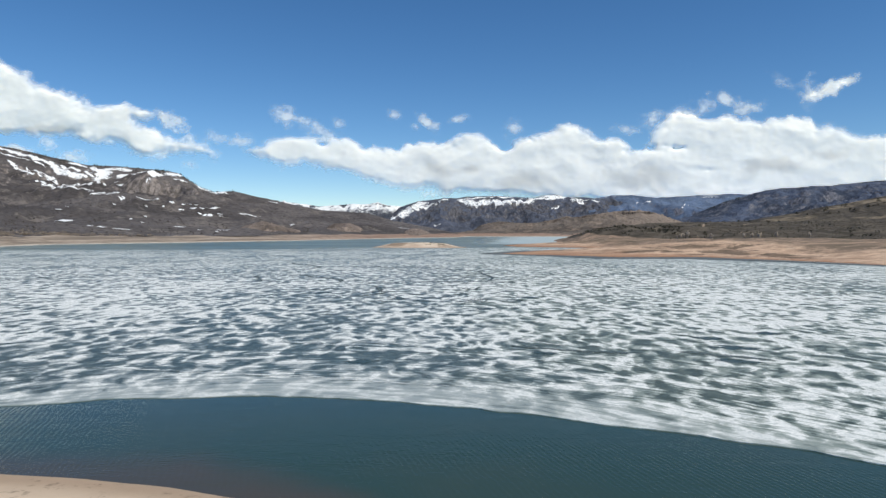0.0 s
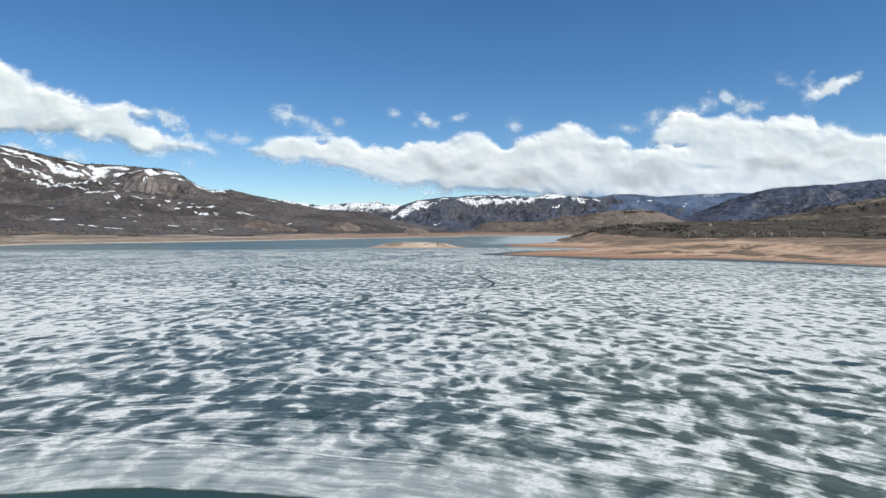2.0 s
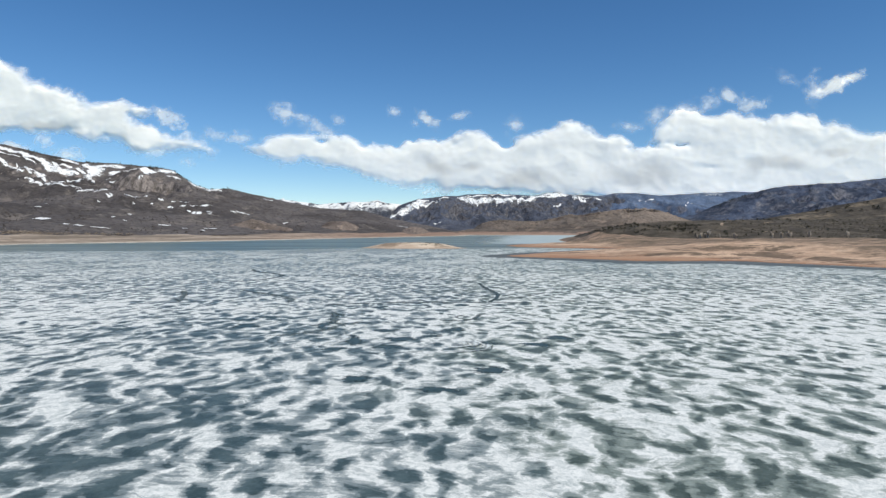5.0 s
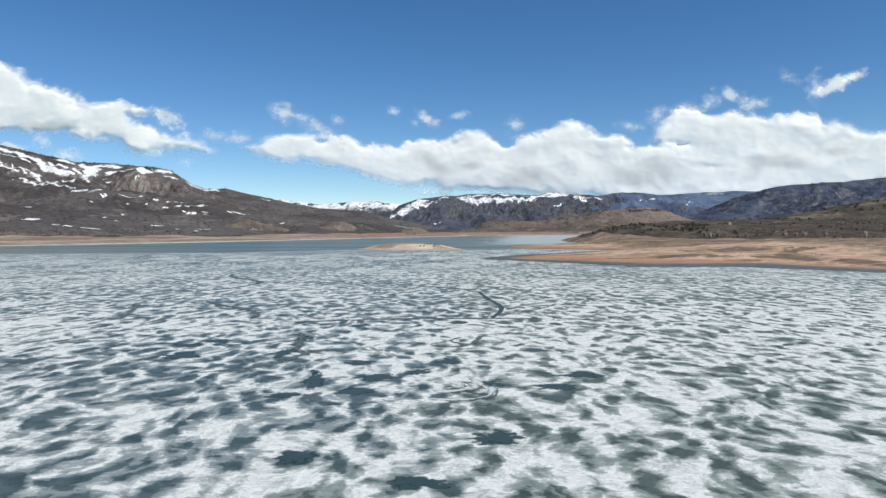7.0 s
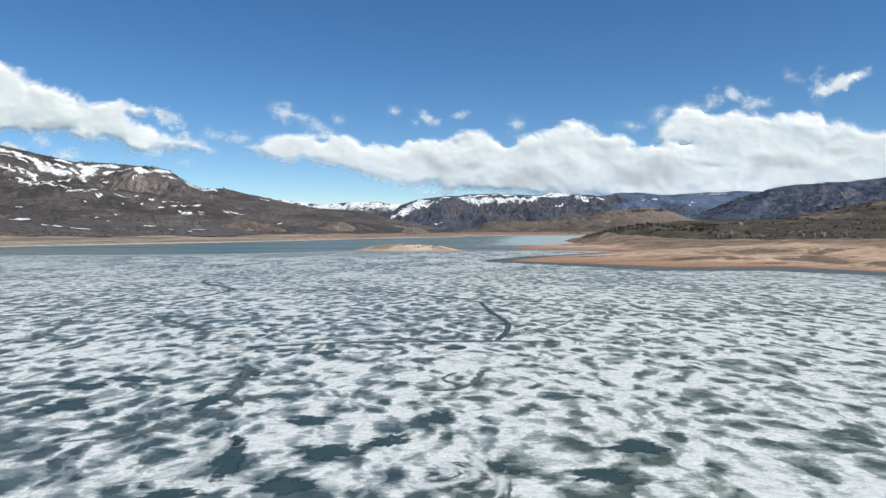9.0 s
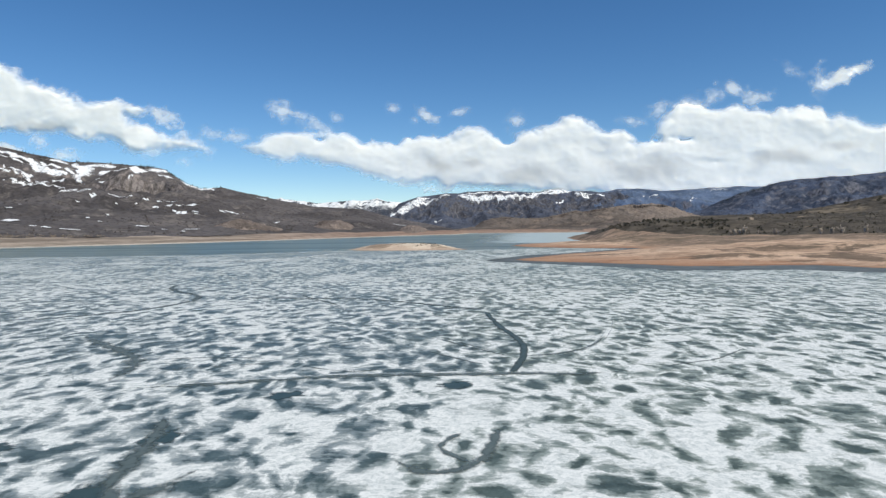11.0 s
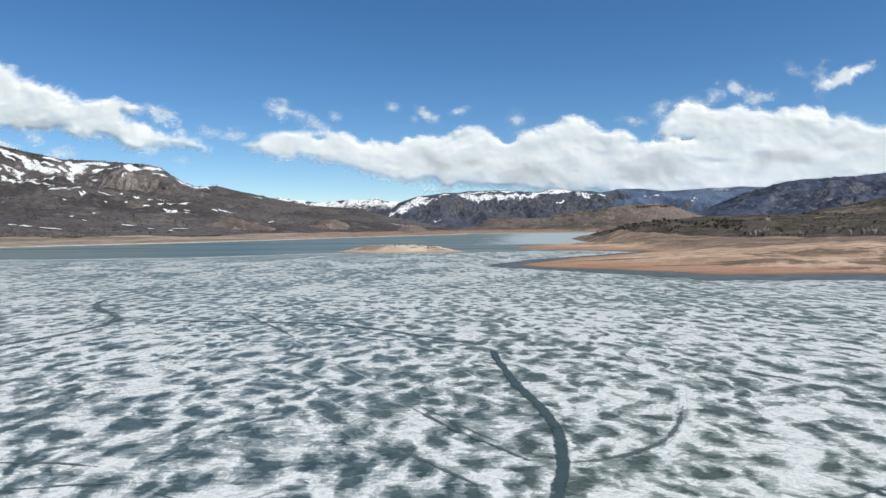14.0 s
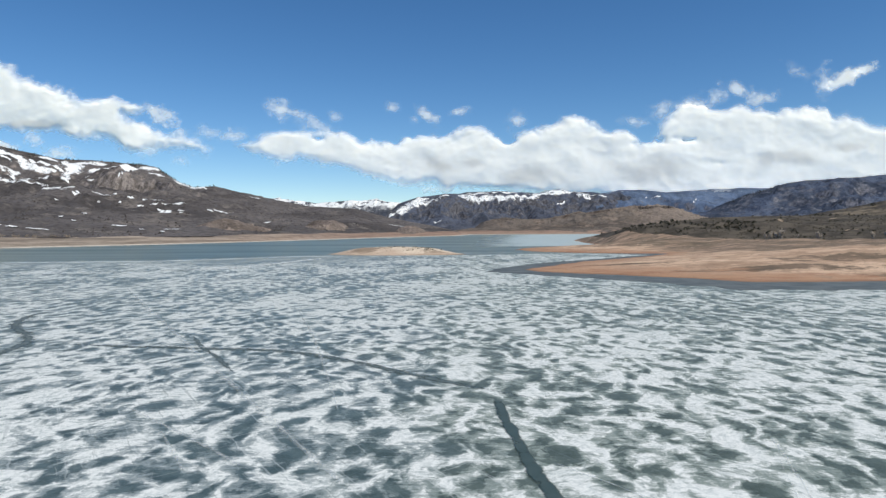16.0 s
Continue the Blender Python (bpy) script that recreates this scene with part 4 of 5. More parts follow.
def rock_brow(x0, x1, y, count):
    """Weathered rock columns standing out below the flat top of the mesa."""
    rnd = random.Random(8)
    verts, faces = [], []
    for i in range(count):
        x = x0 + (x1 - x0) * i / count + rnd.uniform(-2, 2)
        top = np.interp(x, [p[0] for p in H_CREST], [p[2] for p in H_CREST]) - rnd.uniform(0.5, 4)
        w, d, tall = rnd.uniform(2.5, 6), rnd.uniform(4, 8), rnd.uniform(9, 17)
        n = len(verts)
        for zz, k in ((top - tall, 1.25), (top - 0.5 * tall, 1.0), (top - 1.5, 0.9), (top, 0.55)):
            verts += [(x + k * w * math.cos(a) + rnd.uniform(-0.8, 0.8), y + k * d * math.sin(a), zz + rnd.uniform(-0.7, 0.7)) for a in (0.6, 1.9, 3.1, 4.2, 5.4)]
        for r in range(3):
            faces += [(n + 5 * r + j, n + 5 * r + (j + 1) % 5, n + 5 * r + 5 + (j + 1) % 5, n + 5 * r + 5 + j) for j in range(5)]
        faces.append(tuple(n + 15 + j for j in range(5)))
    return mesh_object("rock_band", verts, faces, BROW, False)


tagged(rock_brow(588, 694, 2047, 17), "dark weathered rock columns along the mesa brow", "cliff", kind="structure")
tagged(landform("hill", [[(x, 640, 6) for x in (380, 500, 760)], R_CREST], 160, 80, SCRUB_R, 150, 8, 0.1, seed=23, taper=0.06),
       "dry brown sagebrush hillside", "hill", kind="structure")

tagged(landform("shore_bank", [lower(H_FOOT, 1, 25), [(x, y + 40, 7.5) for x, y, z in H_FOOT], [(x, y + 90, 5) for x, y, z in H_FOOT]], 120, 16, BANK, 90, 2, 0.1, seed=5, taper=0.1),
       "tan drawdown bank below the mesa", "shore bank", kind="structure")
KNOLL = landform("hill", [KNOLL_FOOT, KNOLL_CREST], 140, 50, SHORE, 70, 3.5, 0.15, seed=27, taper=0.08)
tagged(KNOLL, "low sagebrush knoll behind the shore", "hill", kind="structure")

for foot, crest in (([(-400, 1000, 3), (-310, 1020, 3), (-225, 1075, 3)], [(-372, 1120, 12), (-333, 1115, 28), (-317, 1115, 32), (-295, 1118, 26), (-262, 1130, 17), (-235, 1140, 10)]),
                    ([(-262, 1180, 4), (-205, 1190, 4), (-150, 1230, 4)], [(-255, 1320, 14), (-225, 1315, 30), (-190, 1318, 31), (-150, 1340, 12)]),
                    ([(-98, 1310, 0), (-60, 1322, 0), (-18, 1352, 0)], [(-94, 1430, 10), (-66, 1425, 20), (-48, 1428, 19), (-16, 1450, 7)])):
    tagged(landform("hill", [foot, crest], 70, 40, BADLAND, 50, 7, 0.1, seed=foot[0][0] / 31, taper=0.2), "bare tan badland knob above the shore", "hill", "badland knobs", "structure")

# ---- clouds ----
def cloud_mesh(xs, zs, d, grey_shade, y0, deep, detail):
    """A cloud: a rounded body, deepest in the middle and thin at its rim."""
    puff = np.array([[1.6 - noise.turbulence((x / 330, z / 250, 6), 4, True, amplitude_scale=0.45, frequency_scale=2.1) for z in zs] for x in xs])
    gx, gz = np.meshgrid(xs, zs, indexing="ij")
    gy = y0 - deep * np.sqrt(np.clip(d, 0, 1)) - detail * puff * np.clip(2 * d, 0, 1)
    out = (d < -0.35).ravel()
    faces = [f for f in grid_faces(*gx.shape) if not all(out[v] for v in f)]
    ob = mesh_object("cloud", np.stack([gx.ravel(), gy.ravel(), gz.ravel()], 1), faces, CLOUD, attrs={"dens": d.ravel(), "grey_shade": grey_shade.ravel()})
    return tagged(ob, "white cumulus cloud with pale grey base", "cloud", "clouds", "structure")


def cloud_bank(outline, shade_spots, thin=(), soft=130.0, y0=4760):
    """A long bank inside a rough outline, its edge frayed into puffs; grey shade is painted at the listed spots, thin
    are the torn ones.
    """
    o = np.array(outline, float)
    xs = np.arange(o[:, 0].min() - 90, o[:, 0].max() + 90, 13.0)
    zs = np.arange(o[:, 1].min() - 90, o[:, 1].max() + 90, 10.0)
    gx, gz = np.meshgrid(xs, zs, indexing="ij")
    big = np.array([[noise.fractal((x / 210, z / 170, 2), 0.8, 2.1, 5) for z in zs] for x in xs])
    d = np.clip(signed_distance(gx, gz, outline) / soft, -1.2, 1.0) + 0.40 * big + 0.15
    d = np.minimum(d, 0.9)
    for x, z, rx, rz, loss in thin:
        d = d - loss * np.exp(-((gx - x) / rx) ** 2 - ((gz - z) / rz) ** 2) * np.clip(1 + 1.5 * big, 0, 2)
    grey_shade = np.zeros(d.shape)
    for x, z, rx, rz in shade_spots:
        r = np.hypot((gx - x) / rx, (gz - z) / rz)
        grey_shade = np.maximum(grey_shade, np.clip(1.5 * (1.05 - r) + 0.9 * big, 0, 1))
    return cloud_mesh(xs, zs, d, grey_shade, y0, 22.0, 15.0)


def cloud_wisp(x, z, rx, rz, turn, gain):
    """A small torn wisp, thin enough for the sky to show through."""
    k = 1.5 * max(rx, rz)
    xs, zs = np.arange(x - k, x + k, 7.0), np.arange(z - k, z + k, 6.0)
    gx, gz = np.meshgrid(xs, zs, indexing="ij")
    c, s = math.cos(radians(turn)), math.sin(radians(turn))
    u, v = ((gx - x) * c + (gz - z) * s) / rx, (-(gx - x) * s + (gz - z) * c) / rz
    n = np.array([[noise.fractal((p / 85, q / 65, x / 50), 0.8, 2.1, 4) for q in zs] for p in xs])
    d = gain * (0.9 - np.hypot(u, v) + 0.45 * n)
    return cloud_mesh(xs, zs, d, np.zeros(d.shape), 4740, 0.6, 0.4)


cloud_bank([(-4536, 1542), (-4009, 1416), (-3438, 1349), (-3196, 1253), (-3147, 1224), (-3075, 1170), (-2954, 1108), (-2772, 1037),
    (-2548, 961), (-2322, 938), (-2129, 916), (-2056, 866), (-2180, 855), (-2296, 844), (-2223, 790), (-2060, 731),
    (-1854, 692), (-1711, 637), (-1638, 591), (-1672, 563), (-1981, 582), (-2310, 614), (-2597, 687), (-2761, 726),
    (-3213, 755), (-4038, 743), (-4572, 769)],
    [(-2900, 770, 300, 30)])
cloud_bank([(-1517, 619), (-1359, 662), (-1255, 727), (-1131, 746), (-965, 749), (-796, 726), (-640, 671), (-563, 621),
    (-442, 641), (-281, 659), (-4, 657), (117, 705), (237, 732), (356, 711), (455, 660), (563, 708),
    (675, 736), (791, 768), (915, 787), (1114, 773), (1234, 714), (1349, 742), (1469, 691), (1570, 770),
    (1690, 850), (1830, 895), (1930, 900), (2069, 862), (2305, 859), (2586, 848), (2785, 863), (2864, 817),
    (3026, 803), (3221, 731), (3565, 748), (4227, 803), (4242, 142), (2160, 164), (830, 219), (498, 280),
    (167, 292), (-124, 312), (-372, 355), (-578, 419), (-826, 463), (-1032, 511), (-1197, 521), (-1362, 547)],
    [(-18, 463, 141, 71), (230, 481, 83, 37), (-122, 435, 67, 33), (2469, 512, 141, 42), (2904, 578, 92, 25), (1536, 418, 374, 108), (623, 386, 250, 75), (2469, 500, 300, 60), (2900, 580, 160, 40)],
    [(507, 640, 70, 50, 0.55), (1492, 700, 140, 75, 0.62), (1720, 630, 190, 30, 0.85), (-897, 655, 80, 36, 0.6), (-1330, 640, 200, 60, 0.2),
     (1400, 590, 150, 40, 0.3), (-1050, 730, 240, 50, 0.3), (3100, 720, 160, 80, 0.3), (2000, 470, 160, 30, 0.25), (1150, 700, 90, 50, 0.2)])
for x, z, rx, rz, turn, gain in (
        (-2007, 821, 108, 66, -12, 0.75), (-2754, 559, 132, 41, 0, 0.45), (-2931, 679, 75, 50, 20, 0.5), (-3143, 620, 124, 37, -10, 0.6), (-1661, 703, 116, 41, -12, 0.3),
        (-1140, 870, 120, 60, -8, 0.42), (-900, 745, 120, 50, -10, 0.34), (-1000, 822, 70, 40, 0, 0.26), (-1480, 690, 70, 40, 0, 0.4), (-767, 825, 41, 46, 0, 0.35), (-343, 878, 54, 33, -25, 0.35), (-92, 827, 83, 41, -38, 0.5),
        (-183, 795, 29, 25, 0, 0.3), (138, 845, 66, 29, 8, 0.4), (553, 779, 66, 50, 0, 0.35), (1397, 771, 91, 33, 0, 0.3), (1603, 850, 91, 58, 20, 0.3)):
    cloud_wisp(x, z, 1.35 * rx, 1.35 * rz, turn, 0.85 * gain)
for x, z, rx, rz, turn, gain in (
        (1850, 893, 166, 54, 5, 0.3), (2125, 1017, 91, 46, -12, 0.55), (2311, 933, 108, 46, 8, 0.5), (2014, 965, 83, 37, 10, 0.35), (2762, 1047, 58, 99, 0, 0.3),
        (2919, 1074, 182, 54, 30, 0.75), (3049, 1129, 91, 37, 25, 0.6), (2576, 1130, 83, 37, -30, 0.25), (-2117, 569, 58, 33, 0, 0.3), (-1872, 501, 50, 25, 0, 0.2)):
    cloud_wisp(x, z, 1.35 * rx, 1.35 * rz, turn, 0.85 * gain)


# ---- trees and brush ----
from mathutils.bvhtree import BVHTree


def ground_of(ob):
    me = ob.data
    return BVHTree.FromPolygons([v.co for v in me.vertices], [tuple(p.vertices) for p in me.polygons])


def height(trees, x, y):
    """The height of the topmost of these grounds."""
    hits = [t.ray_cast(Vector((x, y, 2000)), Vector((0, 0, -1)))[0] for t in trees]
    return max((h.z for h in hits if h), default=None)


def part(name, verts, faces, mat, parent, smooth=True):
    ob = mesh_object(name, verts, faces, mat, smooth)
    ob.parent = parent
    return ob


def limb(verts, faces, a, b, ra, rb, sides=5):
    """A tapered branch from a to b."""
    way = (b - a).normalized()
    u = way.orthogonal().normalized()
    v = way.cross(u)
    base = len(verts)
    for p, r in ((a, ra), (b, rb)):
        for i in range(sides):
            t = 2 * math.pi * i / sides
            verts.append(p + (u * math.cos(t) + v * math.sin(t)) * r)
    for i in range(sides):
        j = (i + 1) % sides
        faces.append((base + i, base + j, base + sides + j, base + sides + i))
    faces.append(tuple(base + sides + i for i in range(sides)))


BARK = plain("grey_bark", (0.22, 0.19, 0.16), (0.33, 0.29, 0.25), 3.0)
TWIG = plain("pale_bare_twigs", (0.36, 0.305, 0.255), (0.48, 0.42, 0.36), 2.0)
JUNIPER = plain("dark_juniper_foliage", (0.034, 0.037, 0.026), (0.07, 0.068, 0.048), 1.2)
SAGE = plain("grey_sagebrush", (0.05, 0.046, 0.034), (0.105, 0.093, 0.07), 0.6)
STUBBLE = plain("dry_stubble_grass", (0.19, 0.15, 0.10), (0.3, 0.24, 0.17), 0.5)
SCRUB = plain("dark_scrub_oak", (0.045, 0.04, 0.038), (0.095, 0.082, 0.075), 0.2)
CONIFER = plain("dark_conifer_needles", (0.025, 0.03, 0.024), (0.05, 0.055, 0.042), 0.3)


def bare_tree(seed, tall):
    """A leafless cottonwood clump: a few rising stems and an upright haze of twigs."""
    rnd = random.Random(seed)
    root = new("bare_tree")
    wood, wf, twigs, tf = [], [], [], []

    def grow(a, way, length, r, level):
        b = a + way * length
        limb(*((wood, wf) if level < 2 else (twigs, tf)), a, b, max(r, 0.08), max(r * 0.6, 0.06), 6 if level < 2 else 3)
        if level == 3:
            return
        for _ in range((6, 6, 4)[level]):
            turn = Vector((rnd.uniform(-1, 1), rnd.uniform(-1, 1), rnd.uniform(0.1, 0.9)))
            grow(a.lerp(b, rnd.uniform(0.25, 1)), (way + turn * 0.5).normalized(), length * rnd.uniform(0.4, 0.62), r * 0.55, level + 1)

    for _ in range(6):
        lean = Vector((rnd.uniform(-0.22, 0.22), rnd.uniform(-0.22, 0.22), 1)).normalized()
        grow(Vector((rnd.uniform(-0.7, 0.7), rnd.uniform(-0.7, 0.7), -0.3)), lean, tall * rnd.uniform(0.45, 0.62), tall * 0.022, 0)
    part("trunk", wood, wf, BARK, root)
    part("crown", twigs, tf, TWIG, root)
    return root


def clump(rnd, verts, faces, centre, r, flat=0.8):
    """A ragged tuft of small leaf facets round a centre."""
    for _ in range(26):
        d = Vector((rnd.gauss(0, 1), rnd.gauss(0, 1), abs(rnd.gauss(0, 1)) * flat)).normalized()
        p = centre + d * r * rnd.uniform(0.55, 1.05)
        s = r * rnd.uniform(0.22, 0.4)
        i = len(verts)
        for _k in range(3):
            verts.append(p + Vector((rnd.uniform(-s, s), rnd.uniform(-s, s), rnd.uniform(-s, s))))
        faces.append((i, i + 1, i + 2))


def juniper(seed):
    rnd = random.Random(seed)
    root = new("juniper")
    wood, wf, leaf, lf = [], [], [], []
    limb(wood, wf, Vector((0, 0, -0.3)), Vector((0.1, 0, 1.0)), 0.16, 0.09)
    for i in range(16):
        up = rnd.uniform(0.25, 1.8)
        wide = 1.0 if up < 1.1 else 0.6
        c = Vector((rnd.uniform(-wide, wide), rnd.uniform(-wide, wide), up))
        limb(wood, wf, Vector((0.05, 0, 0.6)), c, 0.06, 0.02, 3)
        clump(rnd, leaf, lf, c, rnd.uniform(0.5, 0.85))
    part("trunk", wood, wf, BARK, root)
    part("crown", leaf, lf, JUNIPER, root, False)
    return root


HILL_R = ground_of(bpy.data.objects["hill.001"])
LAND = [ground_of(bpy.data.objects["peninsula"]), ground_of(KNOLL)]
kinds = [bare_tree(s, 6.2) for s in (1, 2, 3)]
spots = [(224, 599, 0.7), (226.5, 597, 0.95), (229, 594, 0.85), (231, 592, 1.1), (238, 585, 0.5), (246, 577, 0.9), (247.5, 576, 0.6),
         (267, 556, 0.95), (272, 551, 1.0), (276, 547, 1.0), (286, 537, 1.1), (304, 519, 0.9)]
for i, (x, y, s) in enumerate(spots):
    m = pose(x, y, height(LAND, x, y), 0, 0, 70 * i)
    ob = kinds[i] if i < 3 else copy_thing(kinds[i % 3], m)
    ob.matrix_basis = m @ Matrix.Scale(s, 4)
    tagged(ob, "leafless pale cottonwood at the edge of the stubble", "tree", "bare trees on the shore")

def brush_line(x):
    """Where the sagebrush begins, behind the bare terrace."""
    return max(825 - x, 1255 - 3 * x)


bushes = [juniper(s) for s in (11, 12, 13, 14)]
rnd = random.Random(5)
count = 0
while count < 280:
    x, y = (rnd.uniform(145, 300), rnd.uniform(650, 780)) if count % 2 else (rnd.uniform(160, 470), rnd.uniform(500, 860))
    z = height(LAND, x, y)
    if z is None or z < 6.5 or y < brush_line(x) + 6 or noise.noise((x / 38, y / 60, 1)) + rnd.uniform(-0.2, 0.2) < 0.1:
        continue
    m = pose(x, y, z, 0, 0, rnd.uniform(0, 360))
    ob = bushes[count] if count < 4 else copy_thing(bushes[count % 4], m)
    ob.matrix_basis = m @ Matrix.Scale(rnd.uniform(0.4, 1.15), 4)
    tagged(ob, "dark green juniper bush on the sage hill", "bush", "junipers on the hill")
    count += 1


def scatter(name, tree, places, maker, mat, label, category):
    verts, faces = [], []
    for x, y, s in places:
        z = height(tree, x, y)
        if z is not None:
            maker(verts, faces, Vector((x, y, z)), s)
    return tagged(mesh_object(name, verts, faces, mat, False), label, category, kind="stuff")


def tuft(verts, faces, p, s):
    i = len(verts)
    for k in range(5):
        a = 1.257 * k + p.x
        verts.append(p + Vector((math.cos(a) * s * (0.8 + 0.3 * math.sin(7 * a)), math.sin(a) * s, -0.1)))
    verts.append(p + Vector((0.2 * s, 0, s * 1.1)))
    faces.extend((i + k, i + (k + 1) % 5, i + 5) for k in range(5))


def spruce(verts, faces, p, s):
    for lo, hi, r in ((0.1, 0.6, 0.24), (0.4, 1.0, 0.16)):
        i = len(verts)
        for k in range(5):
            a = 1.257 * k + p.y
            verts.append(p + Vector((math.cos(a) * r * s, math.sin(a) * r * s, lo * s)))
        verts.append(p + Vector((0, 0, hi * s)))
        faces.extend((i + k, i + (k + 1) % 5, i + 5) for k in range(5))


places = []
while len(places) < 5200:
    x, y = rnd.uniform(120, 620), rnd.uniform(430, 900)
    z = height(LAND, x, y)
    if z and z > 6 and y > brush_line(x) and noise.noise((x / 30, y / 30, 4)) + rnd.uniform(-0.4, 0.4) > 0:
        places.append((x, y, rnd.uniform(0.35, 1.0)))
scatter("sagebrush", LAND, places, tuft, SAGE, "low grey-brown sagebrush covering the hill", "brush")

places = []
while len(places) < 15000:
    x, y = rnd.uniform(45, 420), rnd.uniform(280, 660)
    z = height(LAND[:1], x, y)
    if z and z > 1.2 and y < brush_line(x) and noise.noise((x / 40, y / 15, 7)) + 0.6 * noise.noise((x / 14, y / 5, 7)) + (0.25 if y + 1.8 * x > 835 else -0.1) > 0.15:
        places.append((x, y, rnd.uniform(0.05, 0.2)))
scatter("dry_stubble", LAND, places, tuft, STUBBLE, "dry grey-brown stubble tufts on the bare shore", "grass")

ISLAND = [ground_of(bpy.data.objects["islet"])]
places = []
while len(places) < 420:
    x, y = rnd.gauss(-2, 15), rnd.uniform(553, 586)
    z = height(ISLAND, x, y)
    if z and z > 2.6 and noise.noise((x / 6, y / 6, 3)) > -0.1:
        places.append((x, y, rnd.uniform(0.12, 0.5)))
scatter("islet_brush", ISLAND, places, tuft, SAGE, "low dark brush on top of the islet", "brush")

RIDGE = [ground_of(MOUNT)]
WILLOW = plain("dry_tan_willow", (0.22, 0.18, 0.14), (0.36, 0.295, 0.235), 0.4)
places = []
while len(places) < 420:
    y = rnd.uniform(590, 860)
    x = np.interp(y, [p[1] for p in L_BANK], [p[0] for p in L_BANK]) - abs(rnd.gauss(0, 14)) - 3
    if noise.noise((x / 20, y / 20, 6)) > -0.15:
        places.append((x, y, rnd.uniform(1.6, 3.2) if y < 790 else rnd.uniform(0.8, 2.0)))
scatter("dry_willows", RIDGE, places, lambda v, f, p, r: clump(rnd, v, f, p + Vector((0, 0, 0.5 * r)), r), WILLOW, "dry tan leafless willows on top of the bank", "brush")
places = []
while len(places) < 2600:
    x, y = rnd.uniform(-900, -60), rnd.uniform(720, 1700)
    z = height(RIDGE, x, y)
    if z and z > 9 and noise.noise((x / 60, y / 60, 5)) + 0.6 * noise.noise((x / 17, y / 17, 2)) + rnd.uniform(-0.2, 0.2) > 0.2:
        places.append((x, y, 0.5 + 1.9 * rnd.random() ** 2))
scatter("hillside_scrub", RIDGE, places, tuft, SCRUB, "dark scrub oak dotting the mountainside", "brush")


def draped(name, pts, width, grounds, mat, lift, tear=11.0, rags=0.9):
    """A ragged patch lying on the ground, thin at its rim."""
    line = smooth_line([(x, y, 0) for x, y in pts], max(9, int(math.dist(pts[0], pts[-1]) / 12)))
    verts, rim = [], []
    for i, q in enumerate(line):
        way = (line[min(i + 1, len(line) - 1)] - line[max(i - 1, 0)]).normalized()
        side = Vector((-way.y, way.x, 0))
        f = i / (len(line) - 1)
        w = width * (0.45 + 0.55 * min(1, 4 * f, 4 * (1 - f)))
        for s in (-1.2, -0.85, -0.5, -0.2, 0.2, 0.5, 0.85, 1.2):
            p = q + side * s * w
            verts.append((p.x, p.y, (height(grounds, p.x, p.y) or 0) + lift))
            torn = rags * noise.noise((q.x / tear, q.y / tear + s, 3))
            rim.append((1.0 - 1.15 * abs(s) + torn) if 0 < i < len(line) - 1 else -0.4)
    return mesh_object(name, verts, grid_faces(len(line), 8), mat, attrs={"rim": rim})


def snow(strokes, grounds, mat, tear=11.0, thin=1.0, rags=0.9):
    for pts, width in strokes:
        tagged(draped("snowfield", pts, width * thin, grounds, mat, 1.4, tear, rags), "ragged drift of old snow on the dark mountainside", "snow", "snow drifts")


CREST_SNOW = (
        ([(-1760, 2425), (-1640, 2395), (-1560, 2370), (-1500, 2352)], 20), ([(-1640, 2350), (-1540, 2325), (-1441, 2306)], 9), ([(-1540, 2250), (-1450, 2190), (-1364, 2140)], 14),
        ([(-1554, 2367), (-1506, 2354), (-1463, 2340), (-1429, 2336), (-1332, 2242), (-1286, 2219), (-1249, 2226)], 20),
        ([(-1411, 2351), (-1355, 2311), (-1316, 2301), (-1255, 2252), (-1221, 2236)], 14), ([(-1409, 2395), (-1374, 2397), (-1315, 2355)], 14),
        ([(-1307, 2376), (-1241, 2305), (-1218, 2333), (-1188, 2351), (-1142, 2339)], 35), ([(-1224, 2251), (-1218, 2288)], 15),
        ([(-1201, 2223), (-869, 1633)], 14), ([(-1159, 2296), (-1096, 2238)], 42), ([(-1117, 2316), (-1095, 2311)], 42),
        ([(-991, 2139), (-976, 2169), (-970, 2203)], 20), ([(-1441, 2306), (-1327, 2221), (-1269, 2217), (-1241, 2224)], 20), ([(-1364, 2140), (-1342, 2159), (-1287, 2113)], 18), ([(-1256, 2313), (-1218, 2275), (-1198, 2212)], 38), ([(-942, 2193), (-959, 2281), (-938, 2286)], 42), ([(-903, 2168), (-898, 2214)], 26),
        ([(-867, 2280), (-818, 2227), (-794, 2232), (-704, 2044)], 42), ([(-1201, 2223), (-1194, 2190), (-1183, 2150)], 14))
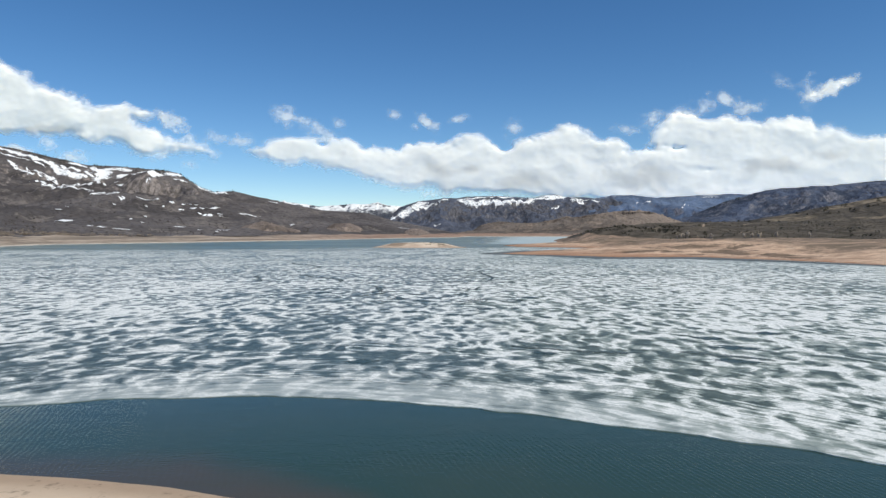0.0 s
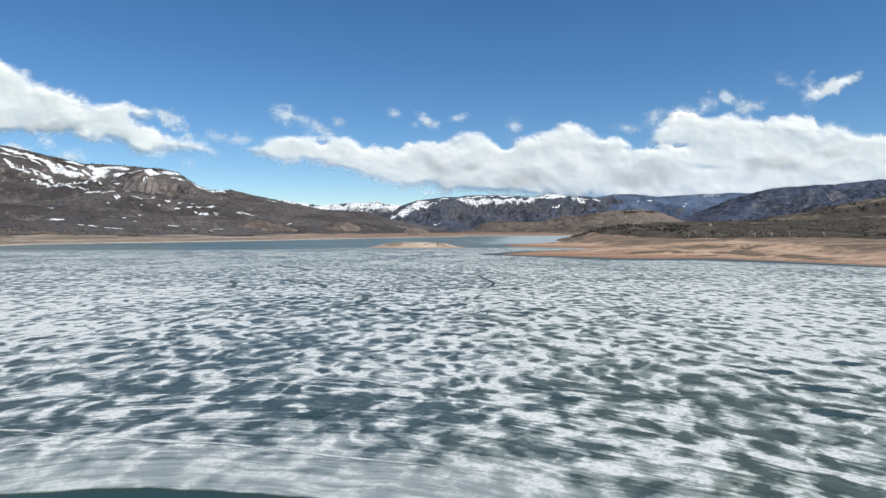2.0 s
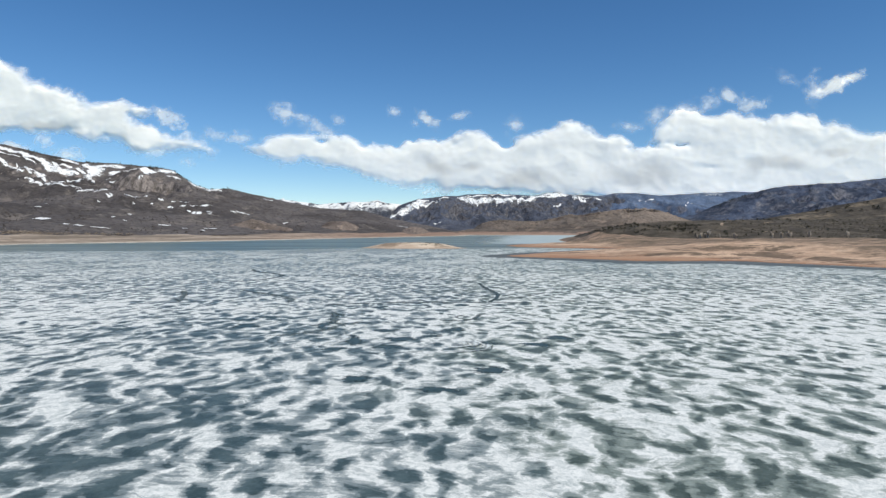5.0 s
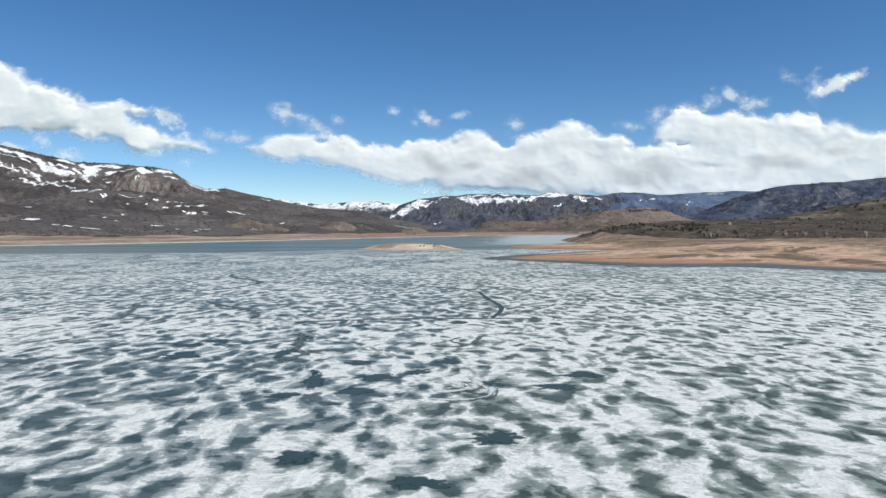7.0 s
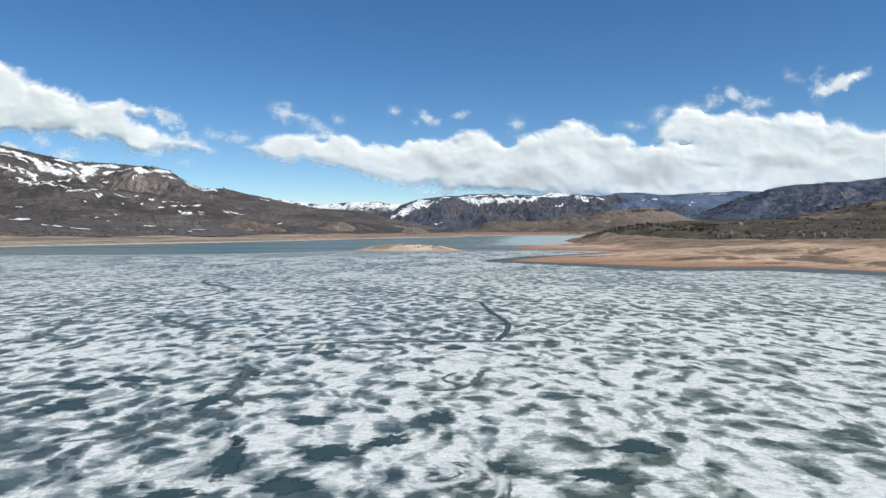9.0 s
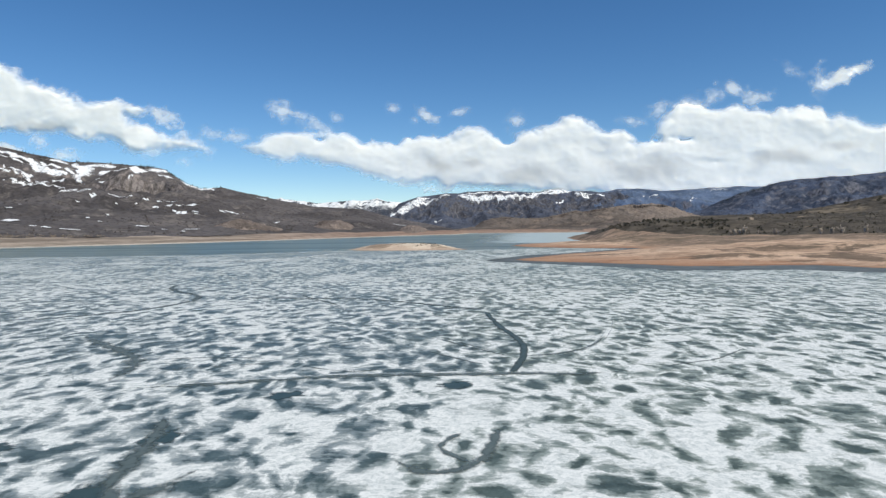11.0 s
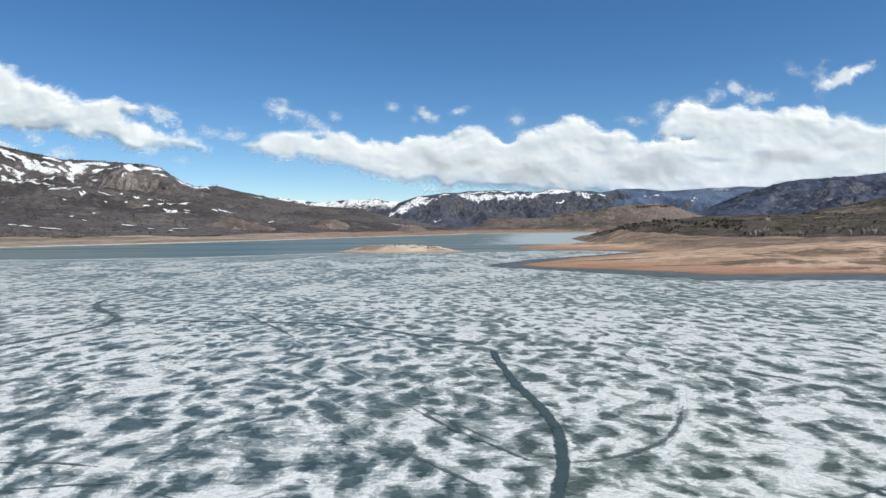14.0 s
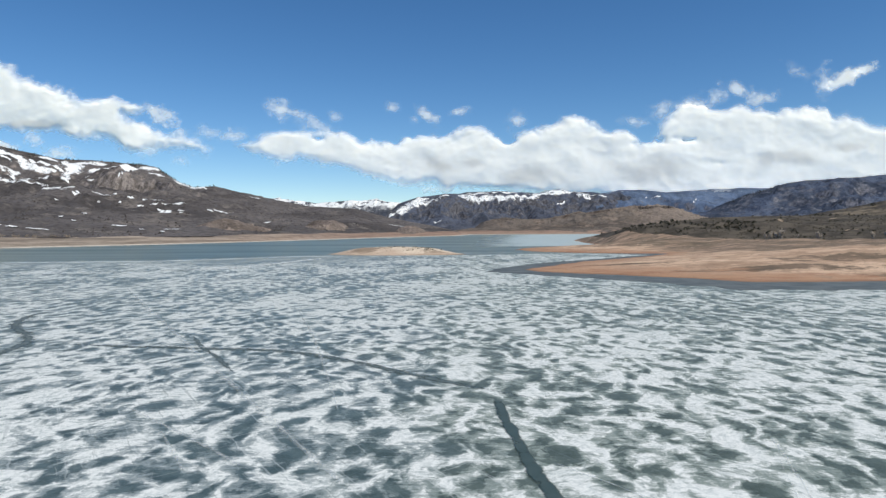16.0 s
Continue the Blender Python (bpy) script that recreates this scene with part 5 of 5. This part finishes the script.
GULLY_SNOW = (
        ([(-1472, 2248), (-1360, 2137), (-1327, 2133), (-1291, 2112)], 11), ([(-1380, 2114), (-1356, 2112)], 8),
        ([(-1341, 2057), (-1098, 1749), (-1082, 1762), (-971, 1621)], 15), ([(-1316, 2063), (-1088, 1785)], 24),
        ([(-966, 1619), (-930, 1605), (-890, 1582), (-869, 1583)], 8), ([(-1091, 1828), (-930, 1608)], 24), ([(-1091, 1910), (-889, 1610)], 24),
        ([(-840, 1520), (-838, 1546), (-844, 1573)], 22), ([(-876, 1567), (-863, 1573)], 8), ([(-826, 1576), (-767, 1501)], 24),
        ([(-742, 1457), (-733, 1466)], 24), ([(-704, 1456), (-687, 1465), (-638, 1430)], 8), ([(-600, 1395), (-593, 1404)], 8),
        ([(-1105, 2160), (-1076, 2146)], 13), ([(-980, 2103), (-965, 2104)], 8))
BENCH_SNOW = (
        ([(-603, 1397), (-593, 1404)], 6), ([(-580, 1410), (-570, 1414)], 12), ([(-606, 1516), (-540, 1400)], 24), ([(-573, 1372), (-560, 1376)], 7),
        ([(-551, 1384), (-535, 1380)], 7), ([(-527, 1396), (-504, 1364)], 22), ([(-514, 1405), (-490, 1373)], 21),
        ([(-465, 1228), (-444, 1229)], 24), ([(-503, 1303), (-497, 1307)], 24), ([(-449, 1262), (-438, 1265)], 24),
        ([(-437, 1238), (-430, 1237)], 8), ([(-437, 1365), (-427, 1372)], 13), ([(-425, 1383), (-425, 1443)], 24), ([(-628, 1337), (-625, 1343)], 6),
        ([(-606, 1372), (-599, 1368)], 6))
LOW_SNOW = (
        ([(-651, 1064), (-640, 1064)], 7), ([(-653, 1092), (-647, 1097)], 14), ([(-587, 972), (-563, 949)], 18), ([(-487, 886), (-474, 891)], 6),
        ([(-500, 886), (-491, 886)], 5), ([(-465, 888), (-455, 895), (-442, 895)], 6), ([(-639, 1227), (-637, 1233)], 5),
        ([(-500, 1008), (-494, 1009)], 7), ([(-474, 993), (-470, 997)], 8), ([(-423, 991), (-415, 994)], 10), ([(-512, 1086), (-515, 1099)], 5),
        ([(-419, 999), (-407, 995)], 15), ([(-378, 972), (-370, 976)], 6), ([(-351, 973), (-346, 976)], 7), ([(-353, 1001), (-346, 996)], 13),
        ([(-348, 1007), (-342, 1000)], 12), ([(-516, 1897), (-495, 1921)], 18), ([(-333, 1387), (-323, 1380)], 9))
RIM_SNOW = (
        ([(-312, 4078), (-264, 4157), (-223, 4261), (-142, 4286)], 60), ([(-238, 4344), (-161, 4309), (-76, 4387)], 22),
        ([(-37, 4316), (0, 4309), (39, 4395)], 12), ([(126, 4382), (178, 4356), (263, 4318)], 22), ([(244, 4320), (302, 4341), (377, 4328)], 22),
        ([(374, 4301), (438, 4300), (525, 4314), (600, 4313)], 48), ([(423, 4302), (496, 4290)], 22), ([(-40, 3740), (6, 3661)], 12),
        ([(525, 4314), (588, 4306), (652, 4407)], 47), ([(683, 4407), (742, 4415), (817, 4407), (878, 4422)], 22),
        ([(902, 4372), (952, 4324), (990, 4343)], 38))
BLUE_SNOW = (
        ([(1450, 4465), (1504, 4464)], 17), ([(1614, 4200), (1740, 4398)], 16), ([(1916, 4611), (2008, 4612)], 19), ([(1356, 4365), (1452, 4481)], 11))
snow(CREST_SNOW, RIDGE, SNOW, 40.0, 0.95, 0.6)
for strokes in (GULLY_SNOW, BENCH_SNOW, LOW_SNOW):
    snow(strokes, RIDGE, PATCH_SNOW, 5.0, 0.62, 1.7)
snow(RIM_SNOW, [ground_of(bpy.data.objects["mountain.002"])], FAR_SNOW, 30.0, 0.9)
RIM_EDGE = (([(-300, 4120), (-200, 4270), (-60, 4330), (60, 4390)], 22), ([(126, 4400), (260, 4392), (400, 4400), (520, 4402)], 15), ([(560, 4398), (680, 4410), (780, 4418), (890, 4418)], 15),
            ([(-330, 4040), (-250, 4130), (-180, 4240)], 26), ([(900, 4395), (1000, 4385), (1100, 4370)], 13))
RIM_BAND = (([(115, 4404), (177, 4370), (250, 4336), (337, 4339), (446, 4316), (546, 4318), (652, 4400)], 26), ([(684, 4404), (758, 4392), (876, 4410)], 18),
            ([(745, 4221), (819, 4308)], 11), ([(1041, 4341), (1092, 4300)], 13), ([(-314, 4074), (-240, 4205), (-172, 4308), (-87, 4390)], 34))
snow(RIM_BAND, [ground_of(bpy.data.objects["mountain.002"])], FAR_SNOW, 45.0, 1.0, 0.6)
snow(RIM_EDGE, [ground_of(bpy.data.objects["mountain.002"])], FAR_SNOW, 60.0)
snow(BLUE_SNOW, [ground_of(bpy.data.objects["mountain.003"])], FAR_SNOW, 20.0, 0.5)
for pts, width in (([(309, 742), (301, 722), (293, 704)], 2), ([(360, 752), (376, 757)], 3), ([(297, 630), (306, 636), (316, 642)], 1.6)):
    tagged(draped("dirt_track", pts, width, LAND, DIRT, 0.4), "pale dirt cut through the sagebrush", "dirt track", "dirt cuts")
for i in range(16):
    x, y = 545 + 8 * i + rnd.uniform(-6, 6), rnd.uniform(900, 975)
    m = pose(x, y, height([HILL_R], x, y), 0, 0, rnd.uniform(0, 360))
    ob = copy_thing(bushes[i % 4], m)
    ob.matrix_basis = m @ Matrix.Scale(rnd.uniform(0.9, 2.0), 4)
    tagged(ob, "dark green juniper bush on the dry hillside", "bush", "junipers on the hill")

places = []
for _ in range(420):
    f = rnd.random()
    x, y, z = [a + (b - a) * (f * 8 % 1) for a, b in zip(L_CREST[3 + int(f * 8)], L_CREST[4 + int(f * 8)])]
    if noise.noise((x / 60, 3, 1)) > -0.05:
        places.append((x + rnd.uniform(-15, 15), y - abs(rnd.gauss(0, 45)), rnd.uniform(4, 8.5)))
scatter("crest_conifers", RIDGE, places, spruce, CONIFER, "scattered dark conifers along the mountain crest", "trees")

RIBBED = [ground_of(bpy.data.objects["mountain.004"])]
places = []
while len(places) < 520:
    x = rnd.uniform(1150, 2350)
    crest = np.interp(x, [p[0] for p in B2_CREST], [p[1] for p in B2_CREST])
    if noise.noise((x / 45, 5, 1)) > -0.25:
        places.append((x, crest - abs(rnd.gauss(0, 40)) + 8, rnd.uniform(4, 7.5)))
scatter("ridge_conifers", RIBBED, places, spruce, CONIFER, "dark conifers along the forested mountain ridge", "trees")
